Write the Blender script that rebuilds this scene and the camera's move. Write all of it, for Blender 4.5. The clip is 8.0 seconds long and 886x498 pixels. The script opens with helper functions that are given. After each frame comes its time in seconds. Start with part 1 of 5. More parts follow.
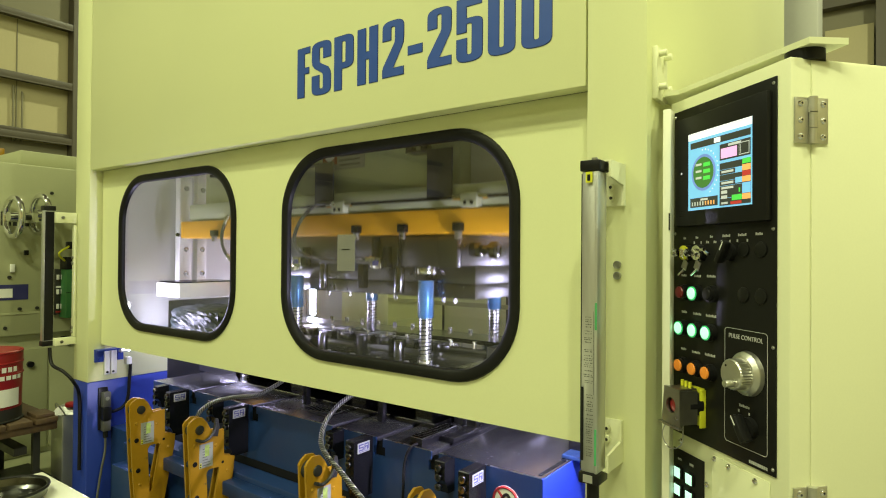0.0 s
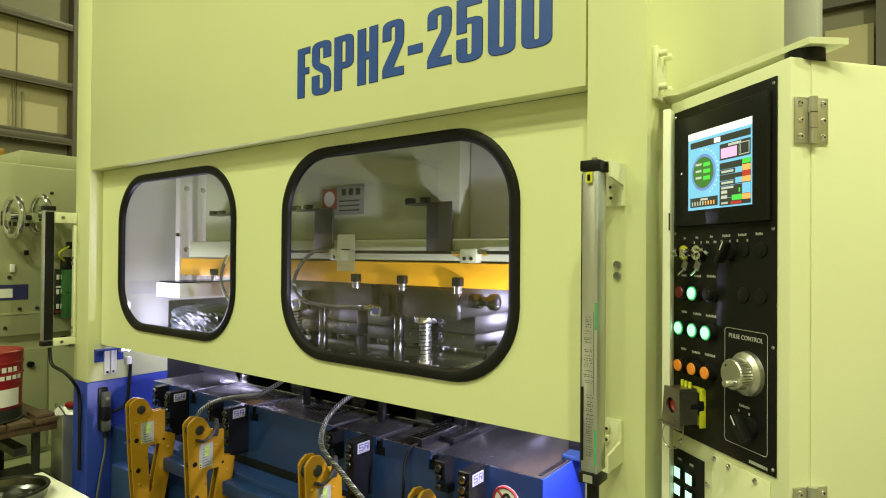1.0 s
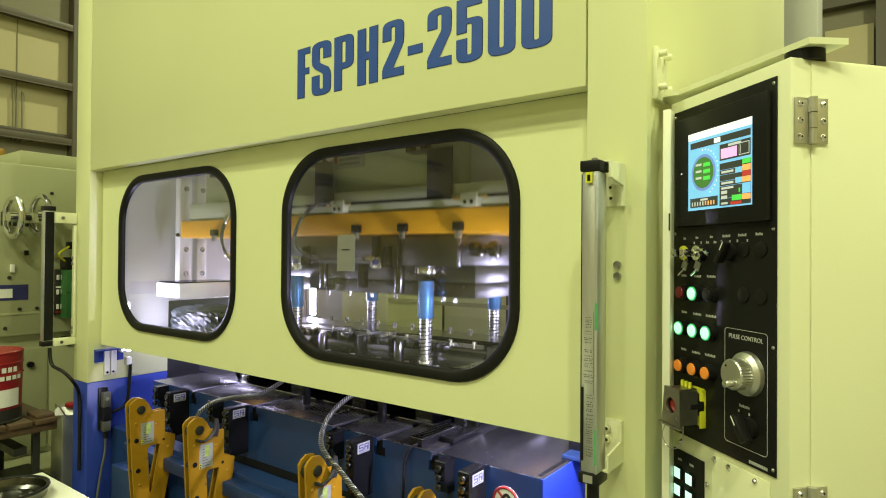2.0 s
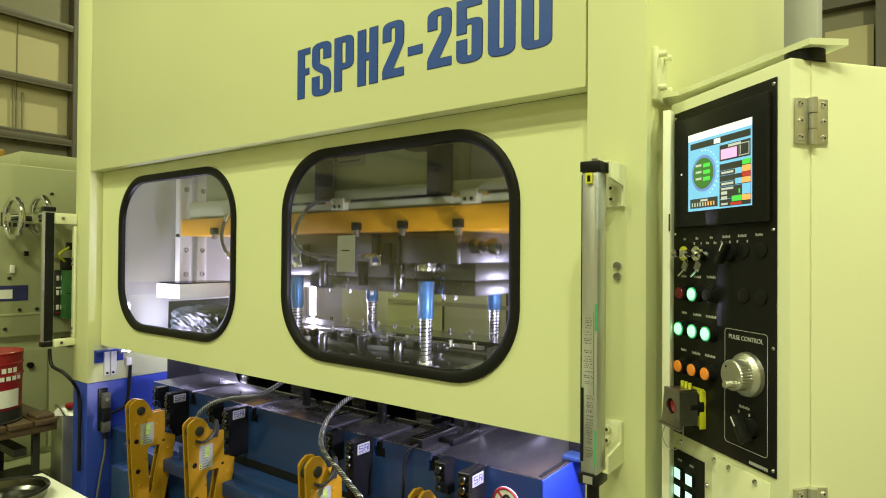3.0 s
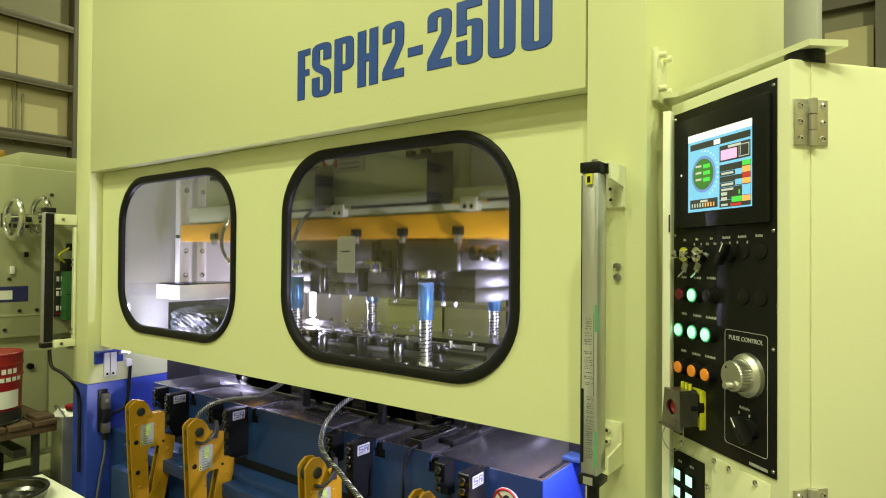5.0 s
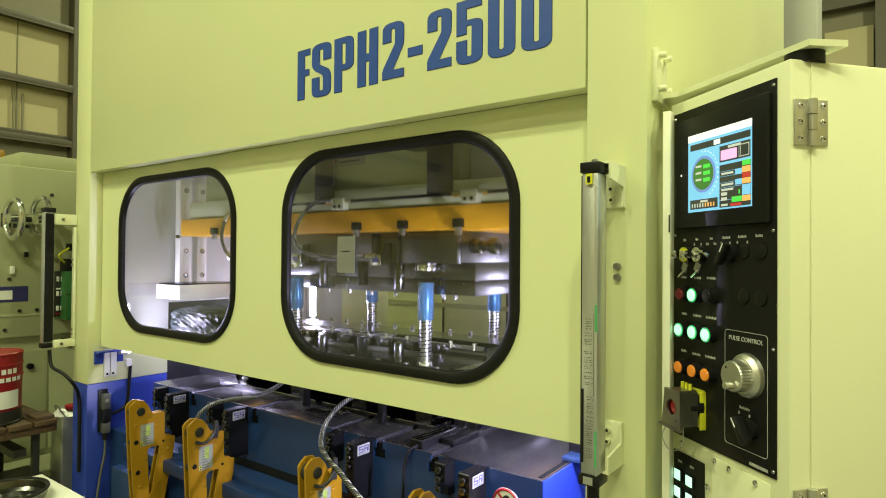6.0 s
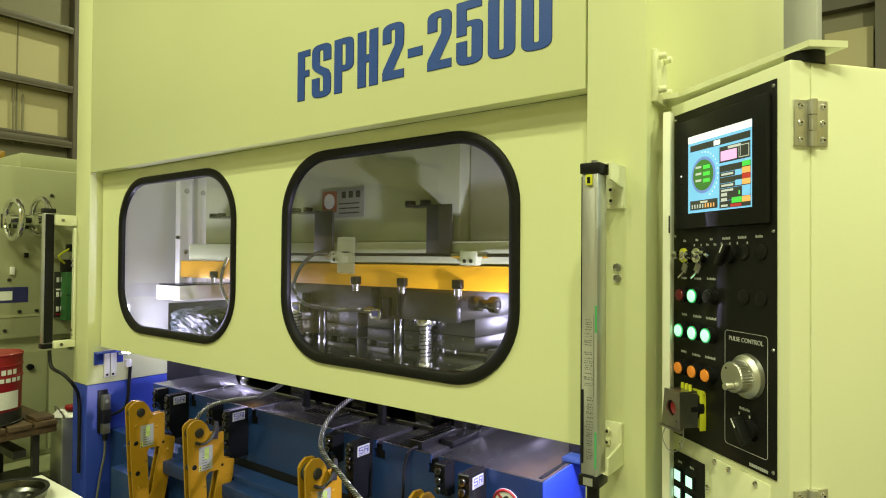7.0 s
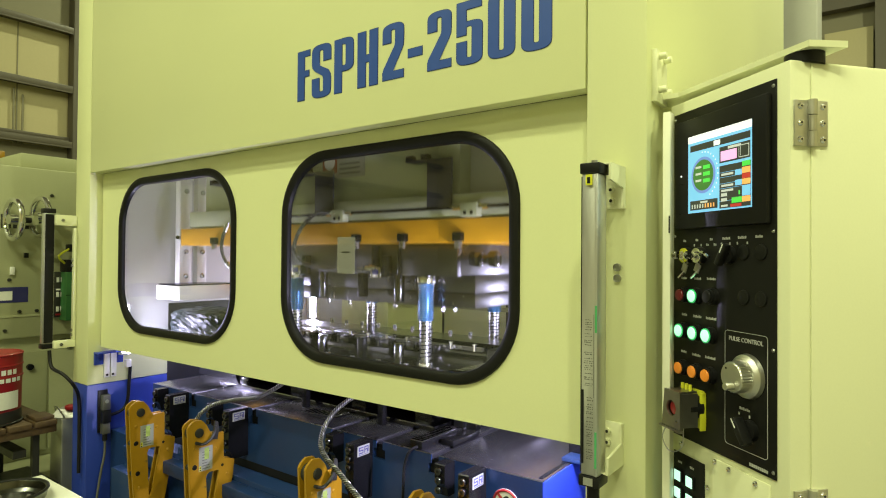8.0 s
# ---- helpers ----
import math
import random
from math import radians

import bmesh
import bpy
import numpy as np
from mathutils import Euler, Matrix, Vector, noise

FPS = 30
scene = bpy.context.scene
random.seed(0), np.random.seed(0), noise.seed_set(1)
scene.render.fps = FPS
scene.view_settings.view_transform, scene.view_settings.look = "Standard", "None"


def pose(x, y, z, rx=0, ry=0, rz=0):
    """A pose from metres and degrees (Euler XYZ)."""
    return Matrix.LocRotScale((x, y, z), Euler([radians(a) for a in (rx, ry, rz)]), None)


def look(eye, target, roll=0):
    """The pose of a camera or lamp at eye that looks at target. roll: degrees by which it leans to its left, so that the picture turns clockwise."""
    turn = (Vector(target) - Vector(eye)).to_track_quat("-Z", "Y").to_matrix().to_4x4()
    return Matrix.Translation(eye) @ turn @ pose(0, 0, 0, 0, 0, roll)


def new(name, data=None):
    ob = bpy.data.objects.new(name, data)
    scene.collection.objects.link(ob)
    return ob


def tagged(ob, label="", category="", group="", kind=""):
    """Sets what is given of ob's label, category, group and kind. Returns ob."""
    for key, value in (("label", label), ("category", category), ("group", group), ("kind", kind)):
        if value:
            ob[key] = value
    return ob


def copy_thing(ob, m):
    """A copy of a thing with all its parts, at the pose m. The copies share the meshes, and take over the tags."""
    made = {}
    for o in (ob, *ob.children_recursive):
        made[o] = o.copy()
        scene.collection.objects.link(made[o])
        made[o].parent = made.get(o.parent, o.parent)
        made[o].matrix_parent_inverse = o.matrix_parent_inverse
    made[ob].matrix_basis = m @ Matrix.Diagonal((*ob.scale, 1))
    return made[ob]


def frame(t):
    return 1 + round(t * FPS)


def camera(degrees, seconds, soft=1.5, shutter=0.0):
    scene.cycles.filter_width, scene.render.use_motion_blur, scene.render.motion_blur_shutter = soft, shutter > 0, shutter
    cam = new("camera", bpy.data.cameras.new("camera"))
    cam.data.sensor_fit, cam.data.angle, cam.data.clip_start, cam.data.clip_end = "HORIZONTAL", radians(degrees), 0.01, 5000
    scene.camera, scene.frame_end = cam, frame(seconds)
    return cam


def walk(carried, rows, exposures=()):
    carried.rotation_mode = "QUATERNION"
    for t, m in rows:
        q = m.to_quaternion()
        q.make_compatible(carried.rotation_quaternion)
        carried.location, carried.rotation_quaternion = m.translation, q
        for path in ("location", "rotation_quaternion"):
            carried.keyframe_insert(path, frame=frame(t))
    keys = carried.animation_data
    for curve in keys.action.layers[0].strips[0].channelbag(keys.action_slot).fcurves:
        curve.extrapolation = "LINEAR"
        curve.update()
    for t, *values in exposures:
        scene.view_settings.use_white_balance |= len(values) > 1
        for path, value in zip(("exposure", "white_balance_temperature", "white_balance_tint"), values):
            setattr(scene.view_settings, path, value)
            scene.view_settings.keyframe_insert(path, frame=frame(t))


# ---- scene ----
# ---- camera ----
EYE = Vector((0, 0, 1.5))
cam = camera(72.97, 8.0, soft=1.05, shutter=0.5)


def aim(lift):
    """The camera's pose: it stands still and its tilt creeps up by lift degrees."""
    p, w = radians(0.536 + lift), radians(36.5)
    ahead = Vector((-math.sin(w) * math.cos(p), math.cos(w) * math.cos(p), math.sin(p)))
    return look(EYE, EYE + ahead, 0.442)


walk(cam, [(0.0, aim(0.0)), (1.5, aim(0.0)), (2.3, aim(0.04)), (3.0, aim(0.085)), (3.5, aim(0.13)), (4.0, aim(0.165)),
           (6.0, aim(0.175)), (6.5, aim(0.22)), (7.0, aim(0.245)), (8.0, aim(0.25))])

# ---- light ----
world = bpy.data.worlds.new("world")
world.use_nodes = True
world.node_tree.nodes["Background"].inputs["Color"].default_value = (0.9, 1.0, 0.6, 1)
world.node_tree.nodes["Background"].inputs["Strength"].default_value = 0.02
scene.world = world
scene.view_settings.exposure = 0.0
HALL = (0.94, 1.0, 0.60)


def lamp(name, eye, target, watts, size, colour):
    data = bpy.data.lights.new(name, "AREA")
    data.shape, data.size, data.energy, data.color = "DISK", size, watts, colour
    ob = new(name, data)
    ob.matrix_world = look(eye, target)
    return tagged(ob, "lamp of the hall", "lamp", kind="structure") and ob


for x, y, watts in ((-4.2, -1.7, 185), (-1.1, -2.9, 100), (1.4, -1.9, 180), (0.3, -2.7, 128), (-3.2, -6.2, 95), (1.8, -6.4, 110), (3.2, 1.0, 182), (-7.0, -0.6, 22), (-6.6, 5.0, 150), (2.0, 3.7, 290), (-2.4, 4.15, 120)):
    lamp("high_bay_light", (x, y, 6.6), (x, y, 0), watts, 0.26, HALL)

# ---- materials ----


def material(name, colour, rough=0.5, metal=0.0, vary=0.12, scale=6.0, bump=0.0, grain=60.0, coat=0.0, stretch=(1, 1, 1), worn=None, spec=0.5):
    """Base colour with slow stains and fine grain, roughness that varies with them, and fine relief."""
    m = bpy.data.materials.new(name)
    m.use_nodes = True
    t = m.node_tree
    b = t.nodes["Principled BSDF"]
    geo = t.nodes.new("ShaderNodeTexCoord")
    mp = t.nodes.new("ShaderNodeMapping")
    mp.inputs["Scale"].default_value = stretch
    t.links.new(geo.outputs["Object"], mp.inputs["Vector"])
    slow, fine = t.nodes.new("ShaderNodeTexNoise"), t.nodes.new("ShaderNodeTexNoise")
    slow.inputs["Scale"].default_value, slow.inputs["Detail"].default_value = scale, 5
    fine.inputs["Scale"].default_value, fine.inputs["Detail"].default_value = grain, 4
    for n in (slow, fine):
        t.links.new(mp.outputs[0], n.inputs["Vector"])
    mix = t.nodes.new("ShaderNodeMix")
    mix.inputs["Factor"].default_value = 0.35
    t.links.new(slow.outputs["Fac"], mix.inputs["A"])
    t.links.new(fine.outputs["Fac"], mix.inputs["B"])
    ramp = t.nodes.new("ShaderNodeValToRGB")
    c = Vector(colour)
    ramp.color_ramp.elements[0].position, ramp.color_ramp.elements[1].position = 0.3, 0.7
    ramp.color_ramp.elements[0].color = (*(c * (1 - vary)), 1)
    ramp.color_ramp.elements[1].color = (*[min(1, v) for v in c * (1 + vary * 0.6)], 1)
    t.links.new(mix.outputs["Result"], ramp.inputs["Fac"])
    colour_out = ramp.outputs["Color"]
    if worn:
        spots = t.nodes.new("ShaderNodeTexNoise")
        spots.inputs["Scale"].default_value, spots.inputs["Detail"].default_value = worn[1], 8
        t.links.new(mp.outputs[0], spots.inputs["Vector"])
        cut = t.nodes.new("ShaderNodeMapRange")
        cut.inputs["From Min"].default_value, cut.inputs["From Max"].default_value = worn[2], worn[2] + 0.06
        t.links.new(spots.outputs["Fac"], cut.inputs["Value"])
        over = t.nodes.new("ShaderNodeMix")
        over.data_type = "RGBA"
        over.inputs["B"].default_value = (*worn[0], 1)
        t.links.new(cut.outputs[0], over.inputs["Factor"])
        t.links.new(colour_out, over.inputs["A"])
        colour_out = over.outputs["Result"]
    t.links.new(colour_out, b.inputs["Base Color"])
    rr = t.nodes.new("ShaderNodeMapRange")
    rr.inputs["From Min"].default_value, rr.inputs["From Max"].default_value = 0.25, 0.75
    rr.inputs["To Min"].default_value, rr.inputs["To Max"].default_value = max(0.02, rough * 0.8), min(1, rough * 1.2)
    t.links.new(mix.outputs["Result"], rr.inputs["Value"])
    t.links.new(rr.outputs[0], b.inputs["Roughness"])
    b.inputs["Metallic"].default_value = metal
    b.inputs["Coat Weight"].default_value = coat
    b.inputs["Specular IOR Level"].default_value = spec
    if bump:
        bp = t.nodes.new("ShaderNodeBump")
        bp.inputs["Strength"].default_value, bp.inputs["Distance"].default_value = bump, 0.002
        t.links.new(fine.outputs["Fac"], bp.inputs["Height"])
        t.links.new(bp.outputs[0], b.inputs["Normal"])
    return m


def glow(name, colour, strength):
    m = material(name, colour, 0.3)
    b = m.node_tree.nodes["Principled BSDF"]
    b.inputs["Emission Color"].default_value, b.inputs["Emission Strength"].default_value = (*colour, 1), strength
    return m


def clear(name, tint=(1, 1, 1), rough=0.0):
    """Thin sheet of clear plastic or glass: see-through with a glossy skin."""
    m = bpy.data.materials.new(name)
    m.use_nodes = True
    t = m.node_tree
    t.nodes.remove(t.nodes["Principled BSDF"])
    gl, tr, lw, pw, fr, mx = [t.nodes.new("ShaderNode" + k) for k in ("BsdfGlossy", "BsdfTransparent", "LayerWeight", "Math", "MapRange", "MixShader")]
    gl.inputs["Roughness"].default_value, tr.inputs["Color"].default_value = rough, (*tint, 1)
    lw.inputs["Blend"].default_value = 0.5
    pw.operation = "POWER"
    pw.inputs[1].default_value = 5.0
    fr.inputs["To Min"].default_value, fr.inputs["To Max"].default_value = 0.085, 0.9
    t.links.new(lw.outputs["Facing"], pw.inputs[0])
    t.links.new(pw.outputs[0], fr.inputs["Value"])
    t.links.new(fr.outputs[0], mx.inputs[0])
    t.links.new(tr.outputs[0], mx.inputs[1])
    t.links.new(gl.outputs[0], mx.inputs[2])
    t.links.new(mx.outputs[0], t.nodes["Material Output"].inputs["Surface"])
    return m


CREAM = material("cream_enamel", (0.70, 0.72, 0.41), 0.34, vary=0.035, scale=1.6, bump=0.06, grain=220)
CREAM_PALE = material("pale_cream_enamel", (0.74, 0.75, 0.50), 0.36, vary=0.03, scale=2.2, bump=0.06, grain=240)
IVORY = material("pale_ivory_enamel", (0.80, 0.80, 0.63), 0.36, vary=0.03, scale=3, bump=0.04, grain=200)
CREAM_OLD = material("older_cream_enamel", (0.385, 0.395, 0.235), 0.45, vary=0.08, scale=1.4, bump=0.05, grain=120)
LINING = material("pale_grey_lining", (0.54, 0.54, 0.52), 0.5, vary=0.06, scale=2.5, bump=0.05)
SHOE = material("satin_tool_steel", (0.15, 0.15, 0.155), 0.30, metal=1.0, vary=0.12, scale=5)
INNER = material("grey_primer", (0.50, 0.50, 0.44), 0.5, vary=0.06, scale=2.5, bump=0.05)
SLIDE_GREEN = material("slide_green_paint", (0.46, 0.49, 0.31), 0.42, vary=0.06, scale=3, bump=0.04)
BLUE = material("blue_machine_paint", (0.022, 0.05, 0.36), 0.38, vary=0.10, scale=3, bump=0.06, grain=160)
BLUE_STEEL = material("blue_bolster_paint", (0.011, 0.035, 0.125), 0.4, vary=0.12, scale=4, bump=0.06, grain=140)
YELLOW = material("yellow_arm_enamel", (0.35, 0.185, 0.007), 0.34, vary=0.10, scale=9, bump=0.05, worn=((0.18, 0.11, 0.02), 26, 0.70))
ORANGE = material("amber_beam_enamel", (0.70, 0.36, 0.012), 0.4, vary=0.05, scale=4)
BLACK = material("black_plastic", (0.010, 0.010, 0.010), 0.36, vary=0.1, scale=12, bump=0.03, spec=0.2)
RUBBER = material("black_rubber", (0.011, 0.011, 0.010), 0.42, vary=0.15, scale=14, bump=0.05, spec=0.16)
BLACK_BLOCK = material("black_oxide_steel", (0.0065, 0.0065, 0.007), 0.24, vary=0.2, scale=18, bump=0.03, spec=0.28)
DARK = material("dark_painted_steel", (0.022, 0.022, 0.018), 0.5, vary=0.12, scale=10)
STEEL = material("ground_steel", (0.42, 0.42, 0.42), 0.28, metal=1.0, vary=0.08, scale=5)
PLATE = material("oily_bolster_steel", (0.15, 0.15, 0.16), 0.25, metal=0.9, vary=0.14, scale=3, bump=0.01, grain=120)
DIE = material("dark_tool_steel", (0.13, 0.13, 0.135), 0.17, metal=1.0, vary=0.18, scale=7)
CHROME = material("bright_chrome", (0.78, 0.78, 0.78), 0.10, metal=1.0, vary=0.04, scale=20)
ALU = material("anodised_aluminium", (0.56, 0.56, 0.53), 0.36, metal=0.8, vary=0.05, scale=20, bump=0.04, grain=200, stretch=(8, 8, 1))
WHITE = material("white_enamel", (0.80, 0.80, 0.78), 0.4, vary=0.04, scale=8)
PAPER_GREY = material("grey_label_film", (0.30, 0.31, 0.27), 0.5, vary=0.05, scale=30)
GREEN_GLOW = glow("green_gleam_glow", (0.06, 0.30, 0.10), 0.22)
PAPER = material("white_label_film", (0.78, 0.78, 0.74), 0.5, vary=0.04, scale=30)
LETTER_EDGE = material("dark_blue_vinyl_edge", (0.022, 0.045, 0.13), 0.45, vary=0.06, scale=20)
LETTER = material("blue_vinyl_lettering", (0.030, 0.075, 0.33), 0.4, vary=0.06, scale=20)
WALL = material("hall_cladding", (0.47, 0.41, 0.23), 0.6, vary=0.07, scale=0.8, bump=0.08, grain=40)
# darker copy of the cladding with shade in its colour; also ceiling, joints, conduits
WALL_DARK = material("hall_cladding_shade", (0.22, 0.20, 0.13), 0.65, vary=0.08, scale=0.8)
GIRT = material("brown_girt_steel", (0.10, 0.085, 0.06), 0.5, vary=0.12, scale=4)
CONCRETE = material("hall_floor_concrete", (0.20, 0.20, 0.17), 0.55, vary=0.14, scale=1.2, bump=0.12, grain=50)
WOOD = material("pallet_wood", (0.10, 0.060, 0.028), 0.65, vary=0.35, scale=5, bump=0.25, grain=60, stretch=(1, 9, 9))
RED = material("red_drum_enamel", (0.27, 0.011, 0.014), 0.35, vary=0.08, scale=8)
GREEN_BOX = material("green_case", (0.035, 0.14, 0.04), 0.45, vary=0.08, scale=12)
NAVY = material("navy_stripe", (0.03, 0.03, 0.14), 0.45, vary=0.06, scale=12)
YELLOW_TAG = material("yellow_plastic", (0.62, 0.62, 0.03), 0.4, vary=0.06, scale=20)
CAGE = material("blue_ball_cage", (0.05, 0.22, 0.50), 0.3, metal=0.4, vary=0.1, scale=30)
NOTE = clear("translucent_note", (0.6, 0.6, 0.58))
t_ = NOTE.node_tree
white_ = t_.nodes.new("ShaderNodeBsdfDiffuse")
white_.inputs["Color"].default_value = (0.72, 0.72, 0.68, 1)
sum_ = t_.nodes.new("ShaderNodeMixShader")
sum_.inputs[0].default_value = 0.20
t_.links.new(t_.nodes["Mix Shader"].outputs[0], sum_.inputs[1])
t_.links.new(white_.outputs[0], sum_.inputs[2])
t_.links.new(sum_.outputs[0], t_.nodes["Material Output"].inputs["Surface"])
DIM_INK = material("faded_print", (0.10, 0.10, 0.085), 0.6, vary=0.1, scale=60)
BIN = material("crumpled_dark_film", (0.008, 0.014, 0.015), 0.42, vary=0.5, scale=14, spec=0.1)
PANE = clear("clear_polycarbonate", (0.93, 0.94, 0.92))

# ---- shapes ----


def box(bm, x0, x1, y0, y1, z0, z1, bevel=0.0, seg=2):
    g = bmesh.ops.create_cube(bm, size=1, matrix=Matrix.Translation(((x0 + x1) / 2, (y0 + y1) / 2, (z0 + z1) / 2)) @ Matrix.Diagonal((x1 - x0, y1 - y0, z1 - z0, 1)))
    if bevel:
        edges = list({e for v in g["verts"] for e in v.link_edges})
        bmesh.ops.bevel(bm, geom=edges, offset=bevel, segments=seg, profile=0.5, affect="EDGES")
    return bm


def rod(bm, a, b, r, r2=None, seg=24, bevel=0.0):
    """A round bar from a to b."""
    a, b = Vector(a), Vector(b)
    m = Matrix.Translation((a + b) / 2) @ (b - a).to_track_quat("Z", "Y").to_matrix().to_4x4()
    g = bmesh.ops.create_cone(bm, cap_ends=True, segments=seg, radius1=r, radius2=r if r2 is None else r2, depth=(b - a).length, matrix=m)
    if bevel:
        edges = list({e for v in g["verts"] for e in v.link_edges if any(len(f.verts) > 4 for f in e.link_faces)})
        bmesh.ops.bevel(bm, geom=edges, offset=bevel, segments=2, profile=0.5, affect="EDGES")
    return bm


def sweep(bm, points, r, seg=10, smooth=4, closed=False):
    """A round hose or ring along points, smoothed by a Catmull-Rom curve."""
    P = [Vector(p) for p in points]
    n = len(P)
    path = []
    last = n if closed else n - 1
    for i in range(last):
        if closed:
            p0, p1, p2, p3 = P[(i - 1) % n], P[i], P[(i + 1) % n], P[(i + 2) % n]
        else:
            p0, p1, p2, p3 = P[max(i - 1, 0)], P[i], P[i + 1], P[min(i + 2, n - 1)]
        for k in range(smooth):
            u = k / smooth
            path.append(0.5 * (2 * p1 + (p2 - p0) * u + (2 * p0 - 5 * p1 + 4 * p2 - p3) * u * u + (3 * p1 - p0 - 3 * p2 + p3) * u ** 3))
    if not closed:
        path.append(P[-1])
    rings, up = [], Vector((0.13, 0.31, 0.94))
    count = len(path)
    for i, p in enumerate(path):
        if closed:
            d = path[(i + 1) % count] - path[i - 1]
        else:
            d = path[min(i + 1, count - 1)] - path[max(i - 1, 0)]
        d.normalize()
        s = d.cross(up).normalized()
        w = s.cross(d).normalized()
        up = w
        rings.append([bm.verts.new(p + r * (math.cos(q) * s + math.sin(q) * w)) for q in [2 * math.pi * k / seg for k in range(seg)]])
    for i in range(count if closed else count - 1):
        a, b = rings[i], rings[(i + 1) % count]
        for k in range(seg):
            bm.faces.new((a[k], a[(k + 1) % seg], b[(k + 1) % seg], b[k]))
    if not closed:
        bm.faces.new(list(reversed(rings[0])))
        bm.faces.new(rings[-1])
    return bm


def braid(bm, points, r, strands=5, pitch=0.045, wire=0.0011, turns=(1, -1)):
    """Wire strands wound round a hose, crossing or all one way."""
    P = [Vector(p) for p in points]
    n = len(P)
    path = []
    for i in range(n - 1):
        p0, p1, p2, p3 = P[max(i - 1, 0)], P[i], P[i + 1], P[min(i + 2, n - 1)]
        count = max(4, int((p2 - p1).length / 0.004))
        for k in range(count):
            u = k / count
            path.append(0.5 * (2 * p1 + (p2 - p0) * u + (2 * p0 - 5 * p1 + 4 * p2 - p3) * u * u + (3 * p1 - p0 - 3 * p2 + p3) * u ** 3))
    path.append(P[-1])
    for turn in turns:
        for s in range(strands):
            up, way, out = Vector((0.13, 0.31, 0.94)), 0.0, []
            for i, p in enumerate(path):
                d = (path[min(i + 1, len(path) - 1)] - path[max(i - 1, 0)]).normalized()
                side = d.cross(up).normalized()
                up = side.cross(d).normalized()
                way += (path[i] - path[i - 1]).length if i else 0.0
                a = 2 * math.pi * (s / strands + turn * way / pitch)
                out.append(p + r * (math.cos(a) * side + math.sin(a) * up))
            sweep(bm, out, wire, seg=3, smooth=1)
    return bm


def rounded(x0, x1, z0, z1, r, seg=10):
    """Corner points of a rectangle with round corners, counter-clockwise in x and z."""
    out = []
    for cx, cz, a in ((x1 - r, z0 + r, -90), (x1 - r, z1 - r, 0), (x0 + r, z1 - r, 90), (x0 + r, z0 + r, 180)):
        for k in range(seg + 1):
            q = radians(a + 90 * k / seg)
            out.append((cx + r * math.cos(q), cz + r * math.sin(q)))
    return out


def slab(bm, outline, y0, y1):
    """A plate between y0 and y1 with an outline in x and z."""
    lo = [bm.verts.new((x, y0, z)) for x, z in outline]
    hi = [bm.verts.new((x, y1, z)) for x, z in outline]
    n = len(lo)
    bm.faces.new(lo)
    bm.faces.new(list(reversed(hi)))
    for i in range(n):
        j = (i + 1) % n
        bm.faces.new((lo[j], lo[i], hi[i], hi[j]))
    return bm


def pierced(bm, outer, holes, y0, y1):
    """A plate with holes right through it, all outlines in x and z."""
    for y in (y0, y1):
        edges = []
        for loop in (outer, *holes):
            vs = [bm.verts.new((x, y, z)) for x, z in loop]
            edges += [bm.edges.new((vs[i], vs[(i + 1) % len(vs)])) for i in range(len(vs))]
        bmesh.ops.triangle_fill(bm, use_beauty=True, use_dissolve=False, edges=edges, normal=(0, -1, 0))
    bm.verts.ensure_lookup_table()
    start, half = 0, len(bm.verts) // 2
    for loop in (outer, *holes):
        n = len(loop)
        for i in range(n):
            j = (i + 1) % n
            bm.faces.new((bm.verts[start + i], bm.verts[start + j], bm.verts[half + start + j], bm.verts[half + start + i]))
        start += n
    bmesh.ops.recalc_face_normals(bm, faces=bm.faces[:])
    return bm


def part(name, bm, mat, parent=None, label="", smooth=True):
    me = bpy.data.meshes.new(name)
    bmesh.ops.recalc_face_normals(bm, faces=bm.faces[:])
    bm.to_mesh(me)
    bm.free()
    me.materials.append(mat)
    if smooth:
        me.shade_smooth()
        me.set_sharp_from_angle(angle=radians(32))
    ob = new(name, me)
    if parent:
        ob.parent = parent
    if label:
        ob["label"] = label
    return ob


def B(*a, **k):
    return box(bmesh.new(), *a, **k)


def rods(*specs, **k):
    bm = bmesh.new()
    for s in specs:
        rod(bm, *s, **k)
    return bm


def S(points, r, **k):
    return sweep(bmesh.new(), points, r, **k)


def thing(name, label, category, m=None, group=""):
    ob = new(name)
    ob.empty_display_size = 0.05
    if m is not None:
        ob.matrix_world = m
    return tagged(ob, label, category, group)


